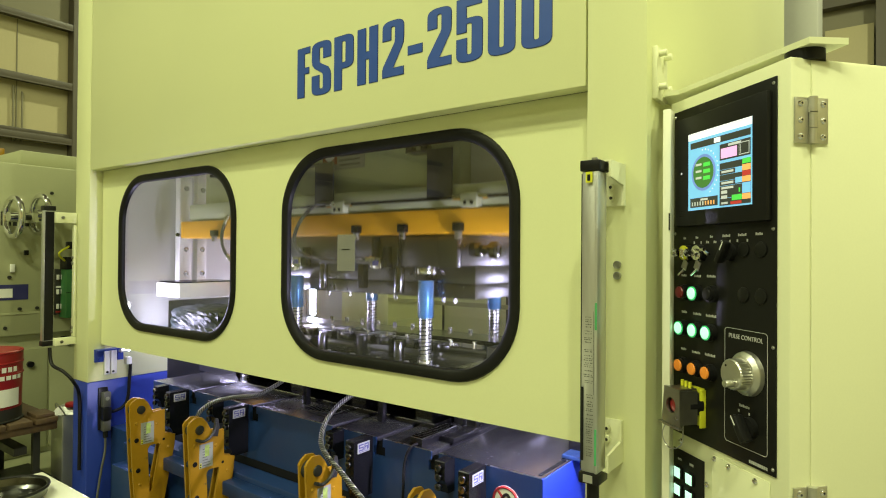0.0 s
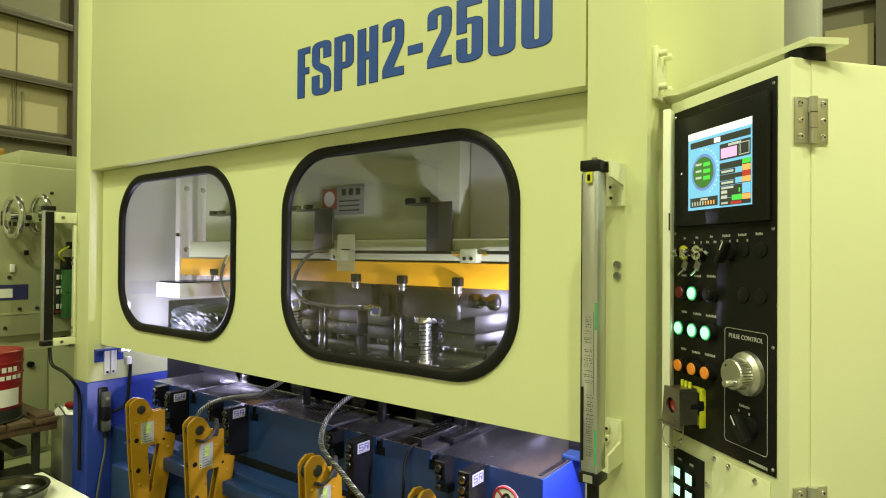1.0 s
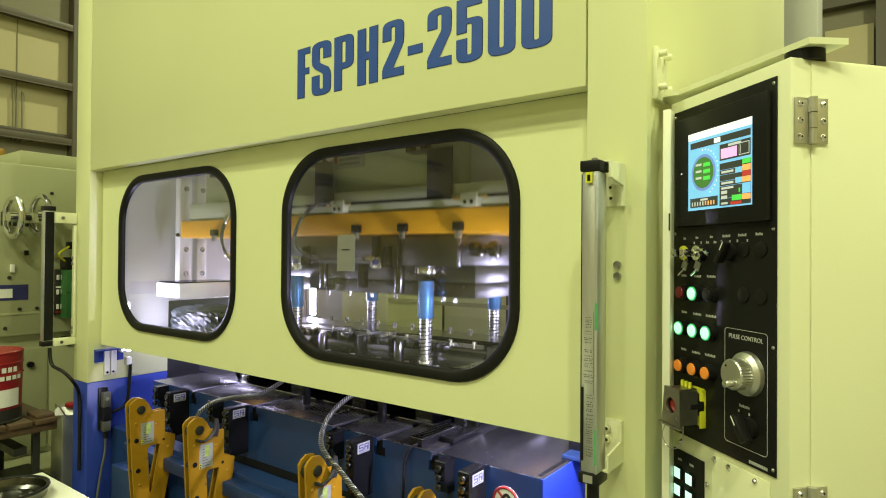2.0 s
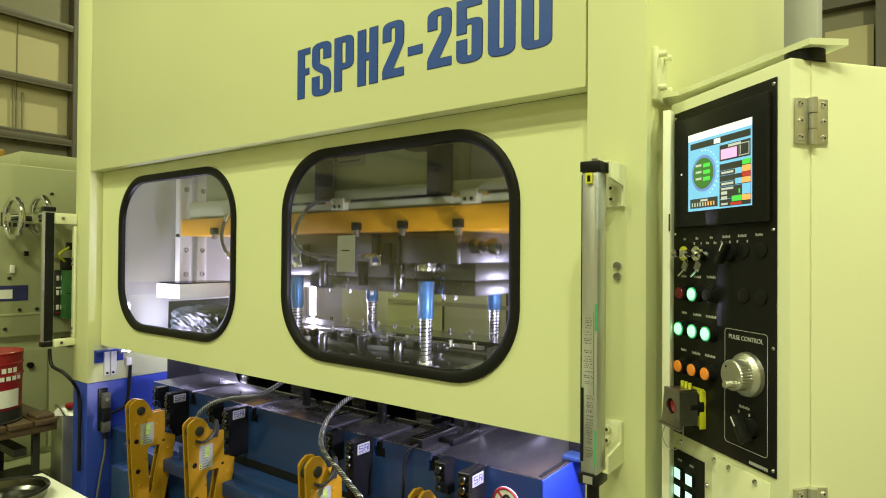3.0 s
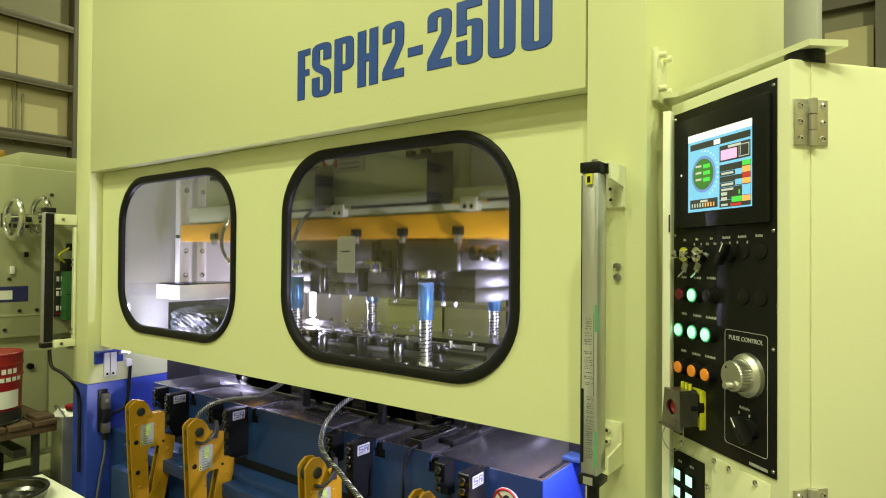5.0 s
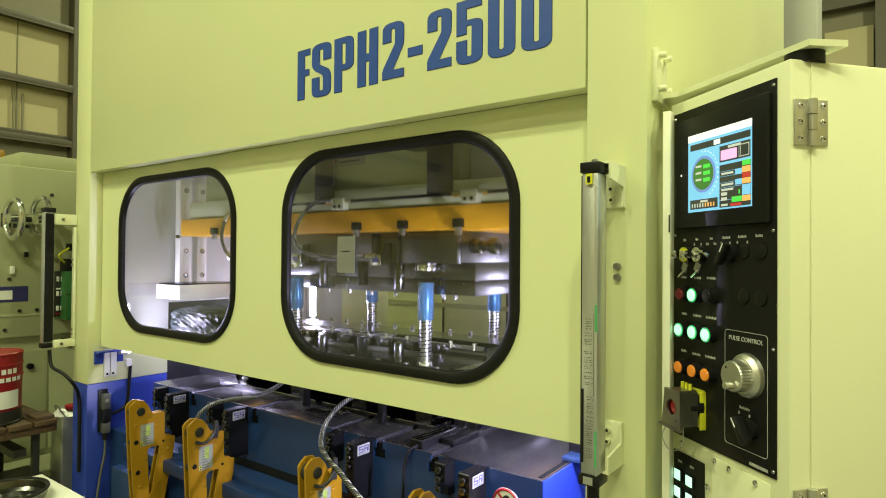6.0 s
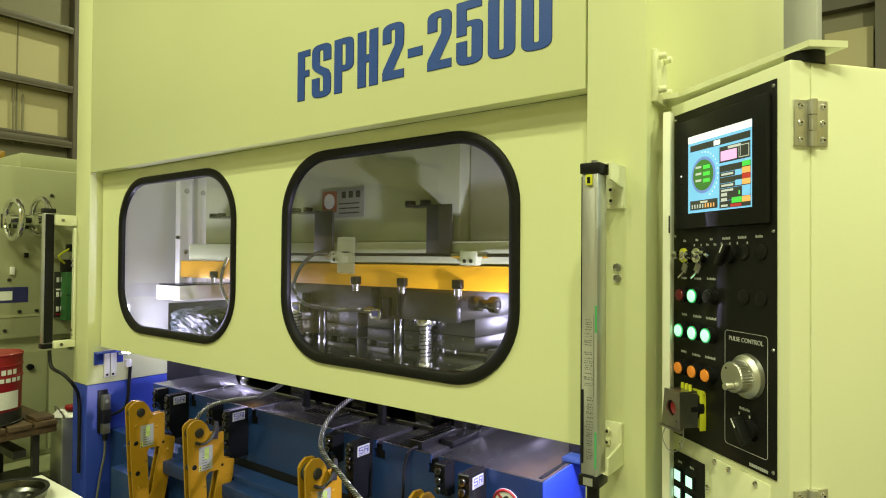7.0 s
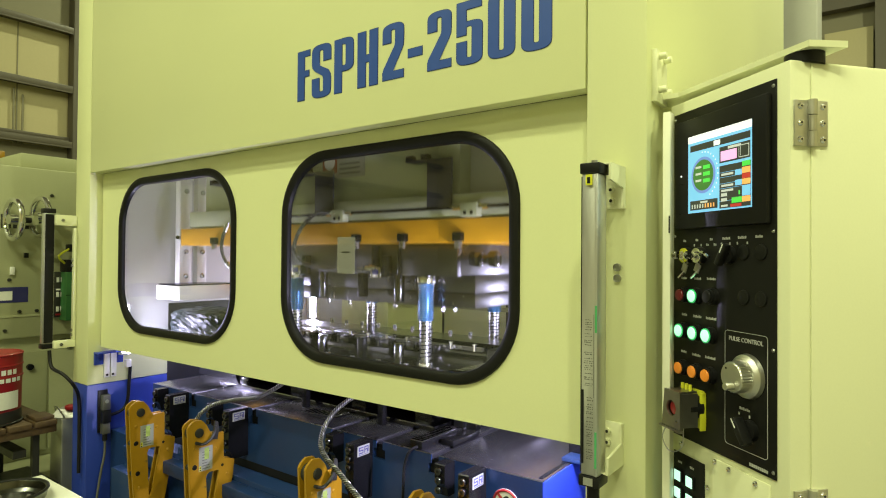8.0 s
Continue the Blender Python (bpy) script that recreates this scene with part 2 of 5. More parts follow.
def words(name, text, size, m, mat, parent, span=0.0, thick=0.0, label="", layers=1, gap=0.0, spread=0.03):
    """Flat lettering in the built-in font, laid on a face; the face's normal is the matrix's z."""
    cu = bpy.data.curves.new(name, "FONT")
    cu.body, cu.size, cu.offset, cu.extrude, cu.space_character = text, size, thick, 0.0004, 1.0 + gap
    tmp = bpy.data.objects.new(name, cu)
    scene.collection.objects.link(tmp)
    bpy.context.view_layer.update()
    me0 = bpy.data.meshes.new_from_object(tmp.evaluated_get(bpy.context.evaluated_depsgraph_get()))
    bm = bmesh.new()
    for k in range(layers):
        start = len(bm.verts)
        bm.from_mesh(me0)
        bm.verts.ensure_lookup_table()
        shift = (k - (layers - 1) / 2) * size * spread
        for v in bm.verts[start:]:
            v.co = Vector((v.co.x + shift, v.co.y, v.co.z + k * 0.0003))
    lo, hi = min(v.co.x for v in bm.verts), max(v.co.x for v in bm.verts)
    for v in bm.verts:
        v.co.x = (v.co.x - lo) * (span / (hi - lo))
    scene.collection.objects.unlink(tmp)
    bpy.data.objects.remove(tmp)
    ob = part(name, bm, mat, parent, label, smooth=False)
    ob.matrix_local = m
    return ob


def letter_strokes(text, w, h):
    """Heavy condensed letter as flat strokes: bars (x0, x1, z0, z1), quads of points, and caps (cx, cz, rx, rz, ix, iz, a0, a1)."""
    k = 0.40
    low, top = 0.14, 0.86

    def cap(cz, a0, a1, rz=0.14, iz=0.035):
        return ("cap", 0.5 * w, cz * h, 0.5 * w, rz * h, 0.1 * w, iz * h, a0, a1)

    def bar(a, b, c, d):
        return ("bar", a * w, b * w, c * h, d * h)

    def quad(*p):
        return ("quad", [(x * w, z * h) for x, z in p])
    return {
        "F": [bar(0, 0.57, 0, 1), bar(0, 1, 0.88, 1), bar(0, 0.93, 0.47, 0.59)],
        "P": [bar(0, k, 0, 1), bar(k, 0.5, 0.895, 1), cap(0.86, 0, 90), bar(0.6, 1, 0.53, 0.86), cap(0.53, -90, 0), bar(k, 0.5, 0.39, 0.495)],
        "H": [bar(0, 0.41, 0, 1), bar(0.59, 1, 0, 1), bar(0.4, 0.6, 0.44, 0.57)],
        "-": [bar(0, 1, 0, 1)],
        "0": [bar(0, k, low, top), bar(0.6, 1, low, top), cap(top, 0, 180), cap(low, 180, 360)],
        "2": [cap(top, 0, 180), bar(0, k, 0.66, top), bar(0.6, 1, 0.66, top), quad((0.6, 0.665), (1, 0.665), (0.98, 0.56), (0.90, 0.48), (0.50, 0.13), (0, 0.13), (0.04, 0.20), (0.52, 0.55), (0.58, 0.61)), bar(0, 1, 0, 0.14)],
        "5": [bar(0, 0.96, 0.87, 1), bar(0, 0.38, 0.47, 0.9), cap(0.57, 0, 140, 0.11), bar(0.6, 1, low, 0.57), cap(low, 180, 360), bar(0, k, low, 0.37)],
        "S": [cap(top, 0, 180), bar(0.6, 1, 0.68, top), bar(0, k, 0.655, top), quad((0, 0.66), (k, 0.66), (0.44, 0.60), (0.86, 0.50), (0.97, 0.42), (1, 0.345), (0.6, 0.345), (0.56, 0.40), (0.16, 0.51), (0.03, 0.58)),
              bar(0.6, 1, low, 0.35), cap(low, 180, 360), bar(0, k, low, 0.37)],
    }[text]


def letter_mesh(text, x0, x1, z0, z1, y, grow):
    """The letter's strokes, each grown by grow, laid on one another on a face that looks to -y."""
    bm, w, h = bmesh.new(), x1 - x0, z1 - z0
    for i, s in enumerate(letter_strokes(text, w, h)):
        v = y - 0.00006 * i
        if s[0] == "bar":
            pts = [(s[1] - grow, s[3] - grow), (s[2] + grow, s[3] - grow), (s[2] + grow, s[4] + grow), (s[1] - grow, s[4] + grow)]
        elif s[0] == "quad":
            mx, mz = sum(p[0] for p in s[1]) / len(s[1]), sum(p[1] for p in s[1]) / len(s[1])
            pts = [(px + math.copysign(grow, px - mx), pz + math.copysign(grow * 0.6, pz - mz)) for px, pz in s[1]]
        else:
            _, cx, cz, rx, rz, ix, iz, a0, a1 = s
            turn = [radians(a0 + (a1 - a0) * k / 16) for k in range(17)]

            def at(q, ax, az, e):
                c, d = math.cos(q), math.sin(q)
                return cx + math.copysign(abs(c) ** e, c) * ax, cz + math.copysign(abs(d) ** e, d) * az
            outer = [at(q, rx + grow, rz + grow, 0.72) for q in turn]
            inner = [at(q, max(ix - grow, 0.0005), max(iz - grow, 0.0005), 0.9) for q in turn]
            for j in range(16):
                bm.faces.new([bm.verts.new((x0 + px, v, z0 + pz)) for px, pz in (outer[j], outer[j + 1], inner[j + 1], inner[j])])
            continue
        bm.faces.new([bm.verts.new((x0 + px, v, z0 + pz)) for px, pz in pts])
    return bm


def big_letter(text, x0, x1, z0, z1, y, mat, parent):
    ob = part("letter", letter_mesh(text, x0, x1, z0, z1, y - 0.0012, 0.0), mat, parent, smooth=False)
    part("letter_edge", letter_mesh(text, x0, x1, z0, z1, y, 0.0017), LETTER_EDGE, ob, "darker blue edge", smooth=False)
    return ob


# ---- the hall ----


def hall():
    def wall(name, bm, mat):
        return tagged(part(name, bm, mat, smooth=False), kind="structure")
    floor = wall("floor", B(-9.2, 6.2, -9.2, 9.2, -0.2, 0.0), CONCRETE)
    tagged(floor, "grey hall floor of worn concrete", "floor")
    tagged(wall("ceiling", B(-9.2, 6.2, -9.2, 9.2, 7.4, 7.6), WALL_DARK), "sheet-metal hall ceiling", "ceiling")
    w = wall("wall_west", B(-9.2, -9.0, -9.0, 9.0, 0, 7.4), WALL)
    tagged(w, "beige clad hall wall with brown steel girts", "wall")
    for z0, z1, d in ((4.497, 4.563, 0.17), (3.695, 3.768, 0.17), (3.048, 3.085, 0.08), (2.952, 3.018, 0.17), (5.45, 5.53, 0.17), (6.3, 6.38, 0.17)):
        g = part("girt", B(-8.995, -9.0 + d, -9.0, 9.0, z0, z1, bevel=0.004), GIRT, w)
        part("girt_lip", B(-9.0 + d - 0.008, -9.0 + d, -9.0, 9.0, z0 - 0.022, z0 - 0.0005), GIRT, g)
    # shade above the top girt and below the lowest one, painted as darker sheets
    part("upper_shade_band", B(-8.997, -8.985, -9.0, 9.0, 4.564, 7.39), WALL_DARK, w, "upper cladding with shade painted in")
    part("lower_shade_band", B(-8.997, -8.985, -9.0, 9.0, 1.9, 2.932), WALL_DARK, w, "lower cladding band with shade painted in")
    for y in (-2.4, -0.3, 1.55, 2.9, 4.4, 6.2):
        part("cladding_joint", B(-8.998, -8.990, y, y + 0.012, 0.4, 4.49), WALL_DARK, w)
    for y in (3.50, -1.2, 8.2):
        part("column", B(-8.995, -8.82, y, y + 0.30, 0, 7.4, bevel=0.01), GIRT, w, "brown steel column")
    for z, y in ((3.42, 2.86), (3.36, 2.96)):
        part("conduit", rods(((-8.96, y, 2.9), (-8.96, y, z + 0.2), 0.012)), WALL_DARK, w)
    part("wall_beacon", B(-8.99, -8.86, 2.673, 2.750, 2.673, 2.786, bevel=0.015), YELLOW, w, "small yellow warning beacon")
    # this wall takes the darker cladding copy, so its shade is painted in
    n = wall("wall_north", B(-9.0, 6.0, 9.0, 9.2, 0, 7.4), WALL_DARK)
    tagged(n, "brown hall wall with shade painted in and steel girts", "wall")
    for z0, z1 in ((4.62, 4.82), (3.5, 3.62)):
        part("girt", B(-9.0, 6.0, 8.85, 8.995, z0, z1), GIRT, n)
    part("column", B(-0.10, 0.25, 8.7, 8.99, 0, 7.4), GIRT, n)
    part("cladding_panel", B(-0.62, -0.12, 8.9, 8.98, 3.85, 4.35), WALL, n)
    tagged(wall("wall_east", B(6.0, 6.2, -9.0, 9.0, 0, 7.4), WALL), "beige clad hall wall", "wall")
    tagged(wall("wall_south", B(-9.0, 6.0, -9.2, -9.0, 0, 7.4), WALL), "beige clad hall wall", "wall")


hall()

# ---- the press ----
FRONT, DOOR_Y = 1.40, 1.462
BASE_Z = 0.824


def bolt(bm, p, axis, r=0.010, h=0.008):
    """A hexagon socket screw head."""
    a, d = Vector(p), Vector(axis)
    rod(bm, a, a + d * h, r, seg=18, bevel=r * 0.15)
    rod(bm, a + d * h * 0.9, a + d * (h + 0.0006), r * 0.5, seg=6)
    return bm


def press():
    p = thing("stamping_press", "cream and blue stamping press with a windowed guard door", "press")
    # side frames: front column, rear column, upper plate
    for side, x0, x1 in (("left", -3.475, -3.312), ("right", -0.596, -0.448)):
        back = 1.83 if side == "left" else 3.72
        f = part("side_frame", B(x0, x1, FRONT, back, BASE_Z, 4.3, bevel=0.004), CREAM, p, "cream side frame")
        part("column_foot", B(x0, x1, FRONT, back, 0.0, BASE_Z - 0.001, bevel=0.004), BLUE, f, "blue painted column foot")
        if side == "left":
            part("upper_plate", B(x0, x1, 1.831, 3.72, 1.95, 4.3, bevel=0.004), CREAM, f)
            part("rear_column", B(x0, x1, 2.75, 3.72, 0.556, 1.949, bevel=0.004), CREAM, f)
            part("rear_column_foot", B(x0, x1, 1.834, 3.72, 0.0, 0.555, bevel=0.004), BLUE, f)
            # pale sheet added to catch the rear LED and widen its glare
            part("rear_glare_sheet", B(x1 + 0.0005, x1 + 0.004, 2.752, 3.19, 0.95, 2.2), LINING, f, "pale grey inner sheet")
            part("side_shutter", B(x0 + 0.05, x1 - 0.05, 1.831, 2.749, 1.22, 1.949), LINING, f, "pale grey inner side shutter")
            part("dark_chute", B(x0 + 0.02, x0 + 0.05, 1.831, 2.749, 0.56, 1.219), DARK, f, "dark scrap chute door")
            part("inner_lining", B(x1 + 0.0005, x1 + 0.004, FRONT + 0.08, 1.829, 1.03, 2.44), LINING, f, "pale grey inner sheet")
    header = part("header_panel", B(-3.308, -0.600, FRONT, 1.455, 1.922, 4.3, bevel=0.003), CREAM, p, "cream front header panel")
    # added dark strip: shade in the gap between header and door
    part("header_gap_shade", B(-3.300, -0.604, 1.4555, 1.4612, 1.9235, 1.9400), RUBBER, p, "dark strip drawn for the shaded gap above the guard door")
    part("crown", B(-3.312, -0.596, 1.50, 3.70, 2.45, 4.3), INNER, p, "grey crown housing above the slide")
    part("inner_back", B(-3.312, -0.596, 3.2, 3.3, 1.62, 2.45), INNER, p, "grey rear header")
    for text, x0, x1, z0, z1 in (("F", -1.685, -1.620, 2.050, 2.224),
                                 ("S", -1.609, -1.514, 2.047, 2.230),
                                 ("P", -1.497, -1.407, 2.048, 2.228),
                                 ("H", -1.388, -1.299, 2.049, 2.229),
                                 ("2", -1.278, -1.191, 2.054, 2.228),
                                 ("-", -1.174, -1.118, 2.108, 2.134),
                                 ("2", -1.098, -1.011, 2.053, 2.224),
                                 ("5", -0.992, -0.904, 2.047, 2.228),
                                 ("0", -0.885, -0.800, 2.046, 2.227),
                                 ("0", -0.780, -0.692, 2.045, 2.226)):
        big_letter(text, x0, x1, z0, z1, FRONT - 0.0008, LETTER, header)
    # guard door with two windows
    w1, w2 = (-3.115, -2.130, 1.1195, 1.876), (-1.837, -0.815, 1.1195, 1.879)
    outline = [(-3.304, 1.017), (-0.603, 1.017), (-0.603, 2.02), (-3.304, 2.02)]
    inset = 0.016
    holes = [rounded(a + inset, b - inset, c + inset, d - inset, 0.215) for a, b, c, d in (w1, w2)]
    door = part("guard_door", pierced(bmesh.new(), outline, holes, DOOR_Y, DOOR_Y + 0.012), CREAM, p, "cream sheet guard door")
    part("door_hem", B(-3.304, -0.603, DOOR_Y + 0.013, DOOR_Y + 0.035, 1.017, 1.029), CREAM, door)
    for a, b, c, d in (w1, w2):
        gasket = bmesh.new()
        outer, inner = rounded(a, b, c, d, 0.232, seg=12), rounded(a + 0.037, b - 0.037, c + 0.037, d - 0.037, 0.198, seg=12)
        rows = [(outer, DOOR_Y - 0.001), (rounded(a + 0.003, b - 0.003, c + 0.003, d - 0.003, 0.229, seg=12), DOOR_Y - 0.009),
                (rounded(a + 0.012, b - 0.012, c + 0.012, d - 0.012, 0.221, seg=12), DOOR_Y - 0.013),
                (rounded(a + 0.026, b - 0.026, c + 0.026, d - 0.026, 0.208, seg=12), DOOR_Y - 0.011),
                (rounded(a + 0.034, b - 0.034, c + 0.034, d - 0.034, 0.201, seg=12), DOOR_Y - 0.005), (inner, DOOR_Y + 0.004), (inner, DOOR_Y + 0.010)]
        rings = [[gasket.verts.new((x, y, z)) for x, z in loop] for loop, y in rows]
        n = len(rings[0])
        for u, v in zip(rings, rings[1:]):
            for i in range(n):
                gasket.faces.new((u[i], u[(i + 1) % n], v[(i + 1) % n], v[i]))
        g = part("window_gasket", gasket, RUBBER, door, "black rubber window gasket")
        pane = part("pane", slab(bmesh.new(), rounded(a + 0.02, b - 0.02, c + 0.02, d - 0.02, 0.21), DOOR_Y + 0.004, DOOR_Y + 0.009), PANE, g, "clear polycarbonate pane", smooth=False)
        pane.visible_shadow = False
        if a > -2:
            note = part("faded_note", B(-1.541, -1.456, DOOR_Y + 0.0005, DOOR_Y + 0.0015, 1.441, 1.567), NOTE, pane, "translucent white note on the pane")
            part("note_mark", B(-1.519, -1.481, DOOR_Y - 0.0005, DOOR_Y + 0.0002, 1.513, 1.517), DARK, note)
    # small screws on the column
    for z in (1.479, 1.453):
        part("screw", bolt(bmesh.new(), (-0.516, FRONT, z), (0, -1, 0), 0.0095, 0.007), STEEL, p)
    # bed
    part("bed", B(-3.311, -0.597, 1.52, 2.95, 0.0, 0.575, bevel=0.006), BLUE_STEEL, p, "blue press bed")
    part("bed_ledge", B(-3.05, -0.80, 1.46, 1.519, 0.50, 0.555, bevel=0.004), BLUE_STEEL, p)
    return p


press()


SLOT = material("dark_slot_fill", (0.006, 0.006, 0.006), 0.6, vary=0.2, scale=20, spec=0.15)


def bolster():
    b = thing("bolster", "steel bolster plate with blue sides and T-slots", "bolster")
    x0, x1, y0, y1, top = -3.03, -0.815, 1.60, 2.75, 0.841
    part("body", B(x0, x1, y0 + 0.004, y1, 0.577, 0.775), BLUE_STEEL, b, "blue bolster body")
    slots = [-2.663, -2.190, -1.693, -1.460, -1.210]
    ends = [x0] + slots + [x1]
    rim = [(x0, 0.6125), (x1, 0.6125), (x1, top - 0.002)]
    for a in reversed(slots):
        rim += [(a + 0.015, top - 0.002), (a + 0.015, 0.811), (a + 0.027, 0.811), (a + 0.027, 0.7755), (a - 0.027, 0.7755), (a - 0.027, 0.811), (a - 0.015, 0.811), (a - 0.015, top - 0.002)]
    rim += [(x0, top - 0.002)]
    part("front_face", slab(bmesh.new(), rim, y0, y0 + 0.0035), BLUE_STEEL, b, "blue painted front face", smooth=False)
    for i in range(len(ends) - 1):
        a, c = ends[i], ends[i + 1]
        l0, l1 = (0.0 if i == 0 else 0.015), (0.0 if i == len(ends) - 2 else 0.015)
        part("top_plate", B(a + l0, c - l1, y0 + 0.0015, y1, 0.811, top, bevel=0.0012), PLATE, b, "oily ground steel top")
        part("edge_strip", B(a + l0 + 0.0005, c - l1 - 0.0005, y0 + 0.0005, y0 + 0.005, top - 0.0015, top + 0.0006), STEEL, b, "bright metal edge")
        part("slot_wall", B(a + l0 * 1.8, c - l1 * 1.8, y0 + 0.004, y1, 0.7755, 0.8105), BLUE_STEEL, b)
        # near-black blocks fill the T-slots and stand in for their shaded depth
        if i:
            part("slot_floor", B(a - 0.0145, a + 0.0145, y0 + 0.012, y1 - 0.002, 0.8112, 0.826), SLOT, b, "T-slot filled dark for its shade")
            part("slot_foot", B(a - 0.026, a + 0.026, y0 + 0.012, y1 - 0.002, 0.7757, 0.8108), SLOT, b)
    # black strip stands in for the shade in the gap under the front face
    part("foot_gap", B(x0, x1, y0, y0 + 0.0036, 0.5775, 0.612), BLACK, b, "black strip drawn for the shaded gap at the foot")
    # brighter blue than the front: the LED's light on this end is painted in
    part("end_skin", B(x1 + 0.0005, x1 + 0.004, y0, y1, 0.60, top - 0.002), BLUE, b, "blue end face with LED light painted in")
    part("joint_strip", B(x1 - 0.022, x1 - 0.010, y0 + 0.02, y1, top + 0.0005, top + 0.0025), BLACK_BLOCK, b)
    s = part("warning_disc", rods(((-0.936, y0, 0.745), (-0.936, y0 - 0.0015, 0.745), 0.048)), PAPER, b, "round prohibition sticker with red ring")
    c = Vector((-0.936, y0 - 0.002, 0.745))
    part("red_ring", S([c + 0.043 * Vector((math.cos(q), 0, math.sin(q))) for q in [k * math.pi / 12 for k in range(24)]], 0.0045, closed=True, smooth=2, seg=6), RED, s)
    part("red_bar", rods(((c.x - 0.03, c.y, c.z + 0.03), (c.x + 0.03, c.y, c.z - 0.03), 0.004), seg=8), RED, s)
    part("pictogram", S([c + Vector((-0.02, 0, -0.005)), c + Vector((-0.005, 0, 0.018)), c + Vector((0.008, 0, 0.02)), c + Vector((0.018, 0, 0.0))], 0.005, seg=6), BLACK, s)
    return b


bolster()

# ---- slide and upper tool, moving as one ----
BRAID = material("dark_hose_sheath", (0.020, 0.022, 0.018), 0.5, vary=0.3, scale=60)
HOSE_GREEN = material("green_grey_sheath", (0.12, 0.13, 0.06), 0.45, vary=0.3, scale=60)
BRAID_WIRE = material("braid_wire", (0.30, 0.30, 0.26), 0.4, metal=0.8, vary=0.2, scale=60)


def slide():
    s = thing("press_slide", "green press slide with amber beam and upper die", "slide")
    part("slide_body", B(-2.90, -1.257, 1.80, 2.55, 1.56, 2.44, bevel=0.006), SLIDE_GREEN, s, "grey-green slide body")
    part("slide_wing", B(-1.2565, -0.98, 1.86, 2.50, 1.56, 2.44, bevel=0.012), LINING, s, "pale grey slide guide wing")
    part("flange", B(-2.98, -0.90, 1.755, 2.58, 1.476, 1.558, bevel=0.006), SLIDE_GREEN, s, "pale green slide flange")
    part("beam", B(-3.05, -0.86, 1.75, 2.56, 1.382, 1.470, bevel=0.003), ORANGE, s, "amber painted clamp beam")
    for x in (-1.723, -1.478, -1.220, -2.72):
        k = part("clamp_block", B(x - 0.018, x + 0.018, 1.725, 1.752, 1.388, 1.420, bevel=0.003), BLACK_BLOCK, s, "black clamp block")
        part("clamp_stud", rods(((x, 1.74, 1.362), (x, 1.74, 1.3885), 0.014)), STEEL, k)
    # rod with couplings along the flange
    part("tie_rod", rods(((-2.4, 1.738, 1.508), (-0.9, 1.738, 1.508), 0.0062)), BLACK_BLOCK, s, "thin black rod")
    for x in (-1.818, -1.166):
        k = part("coupling", B(x - 0.035, x + 0.035, 1.72, 1.754, 1.472, 1.522, bevel=0.004), SLIDE_GREEN, s)
        for q in (-1, 1):
            part("coupling_screw", rods(((x + q * 0.014, 1.718, 1.487), (x + q * 0.014, 1.722, 1.487), 0.007)), BLACK, k)
            part("coupling_nut", rods(((x + q * 0.036, 1.735, 1.508), (x + q * 0.075, 1.735, 1.508), 0.011), seg=6), CHROME, k)
    # dark hook plates
    for x0, x1 in ((-1.972, -1.860), (-1.362, -1.249), (-2.577, -2.47)):
        k = part("hook_plate", B(x0, x1, 1.735, 1.745, 1.510, 1.692, bevel=0.003), DARK, s, "dark bent hook plate")
        reach = 0.103 if x0 > -1.5 else 0.148 if x0 > -2.2 else 0.184
        part("hook_arm", B(x0 - reach, x0 + 0.03, 1.735, 1.798, 1.687, 1.693), DARK, k)
        for q in (-reach, -0.030 if x0 > -1.5 else -0.073 if x0 > -2.2 else -0.114):
            part("hook_pad", B(x0 + q, x0 + q + 0.03, 1.735, 1.765, 1.6935, 1.712, bevel=0.002), BLACK_BLOCK, k)
    # warning notice
    x0, x1 = -1.995, -1.736
    n = part("warning_notice", B(x0, x1, 1.797, 1.7995, 1.666, 1.788), PAPER_GREY, s, "white notice with red pictogram field")
    # haze of the door pane is put into this red as a duller colour
    part("red_field", B(x0 + 0.006, x0 + 0.095, 1.7960, 1.7968, 1.69, 1.782), material("haze_dulled_red", (0.30, 0.07, 0.03), 0.5), n)
    part("pictogram", rods(((x0 + 0.05, 1.7955, 1.737), (x0 + 0.05, 1.7948, 1.737), 0.033)), PAPER, n)
    bm = bmesh.new()
    for k in range(3):
        box(bm, x0 + 0.125 + 0.042 * k, x0 + 0.150 + 0.042 * k, 1.7960, 1.7968, 1.748, 1.776)
    for k in range(3):
        box(bm, x0 + 0.11, x0 + 0.23, 1.7960, 1.7968, 1.682 + 0.02 * k, 1.687 + 0.02 * k)
    part("printed_bars", bm, DARK, n)
    # upper die
    u = part("upper_die_shoe", B(-2.56, -1.268, 1.83, 2.52, 1.262, 1.3815, bevel=0.003), SHOE, s, "ground steel upper die shoe")
    part("front_block", B(-1.540, -1.268 + 0.0005, 1.80, 1.8295, 1.258, 1.370, bevel=0.002), SHOE, u)
    part("stripper_plate", B(-2.42, -1.285, 1.95, 2.48, 1.130, 1.1855, bevel=0.0015), SHOE, u, "dark stripper plate")
    part("plate_gap", B(-2.41, -1.292, 1.957, 2.47, 1.1857, 1.1900), BLACK, u)
    part("punch_plate", B(-2.44, -1.285, 1.95, 2.48, 1.1902, 1.2612, bevel=0.0015), SHOE, u, "dark punch plate")
    for q in range(7):
        part("plate_screw", rods(((-2.30 + 0.16 * q, 1.949, 1.176), (-2.30 + 0.16 * q, 1.9495, 1.176), 0.004), seg=12), STEEL, u)
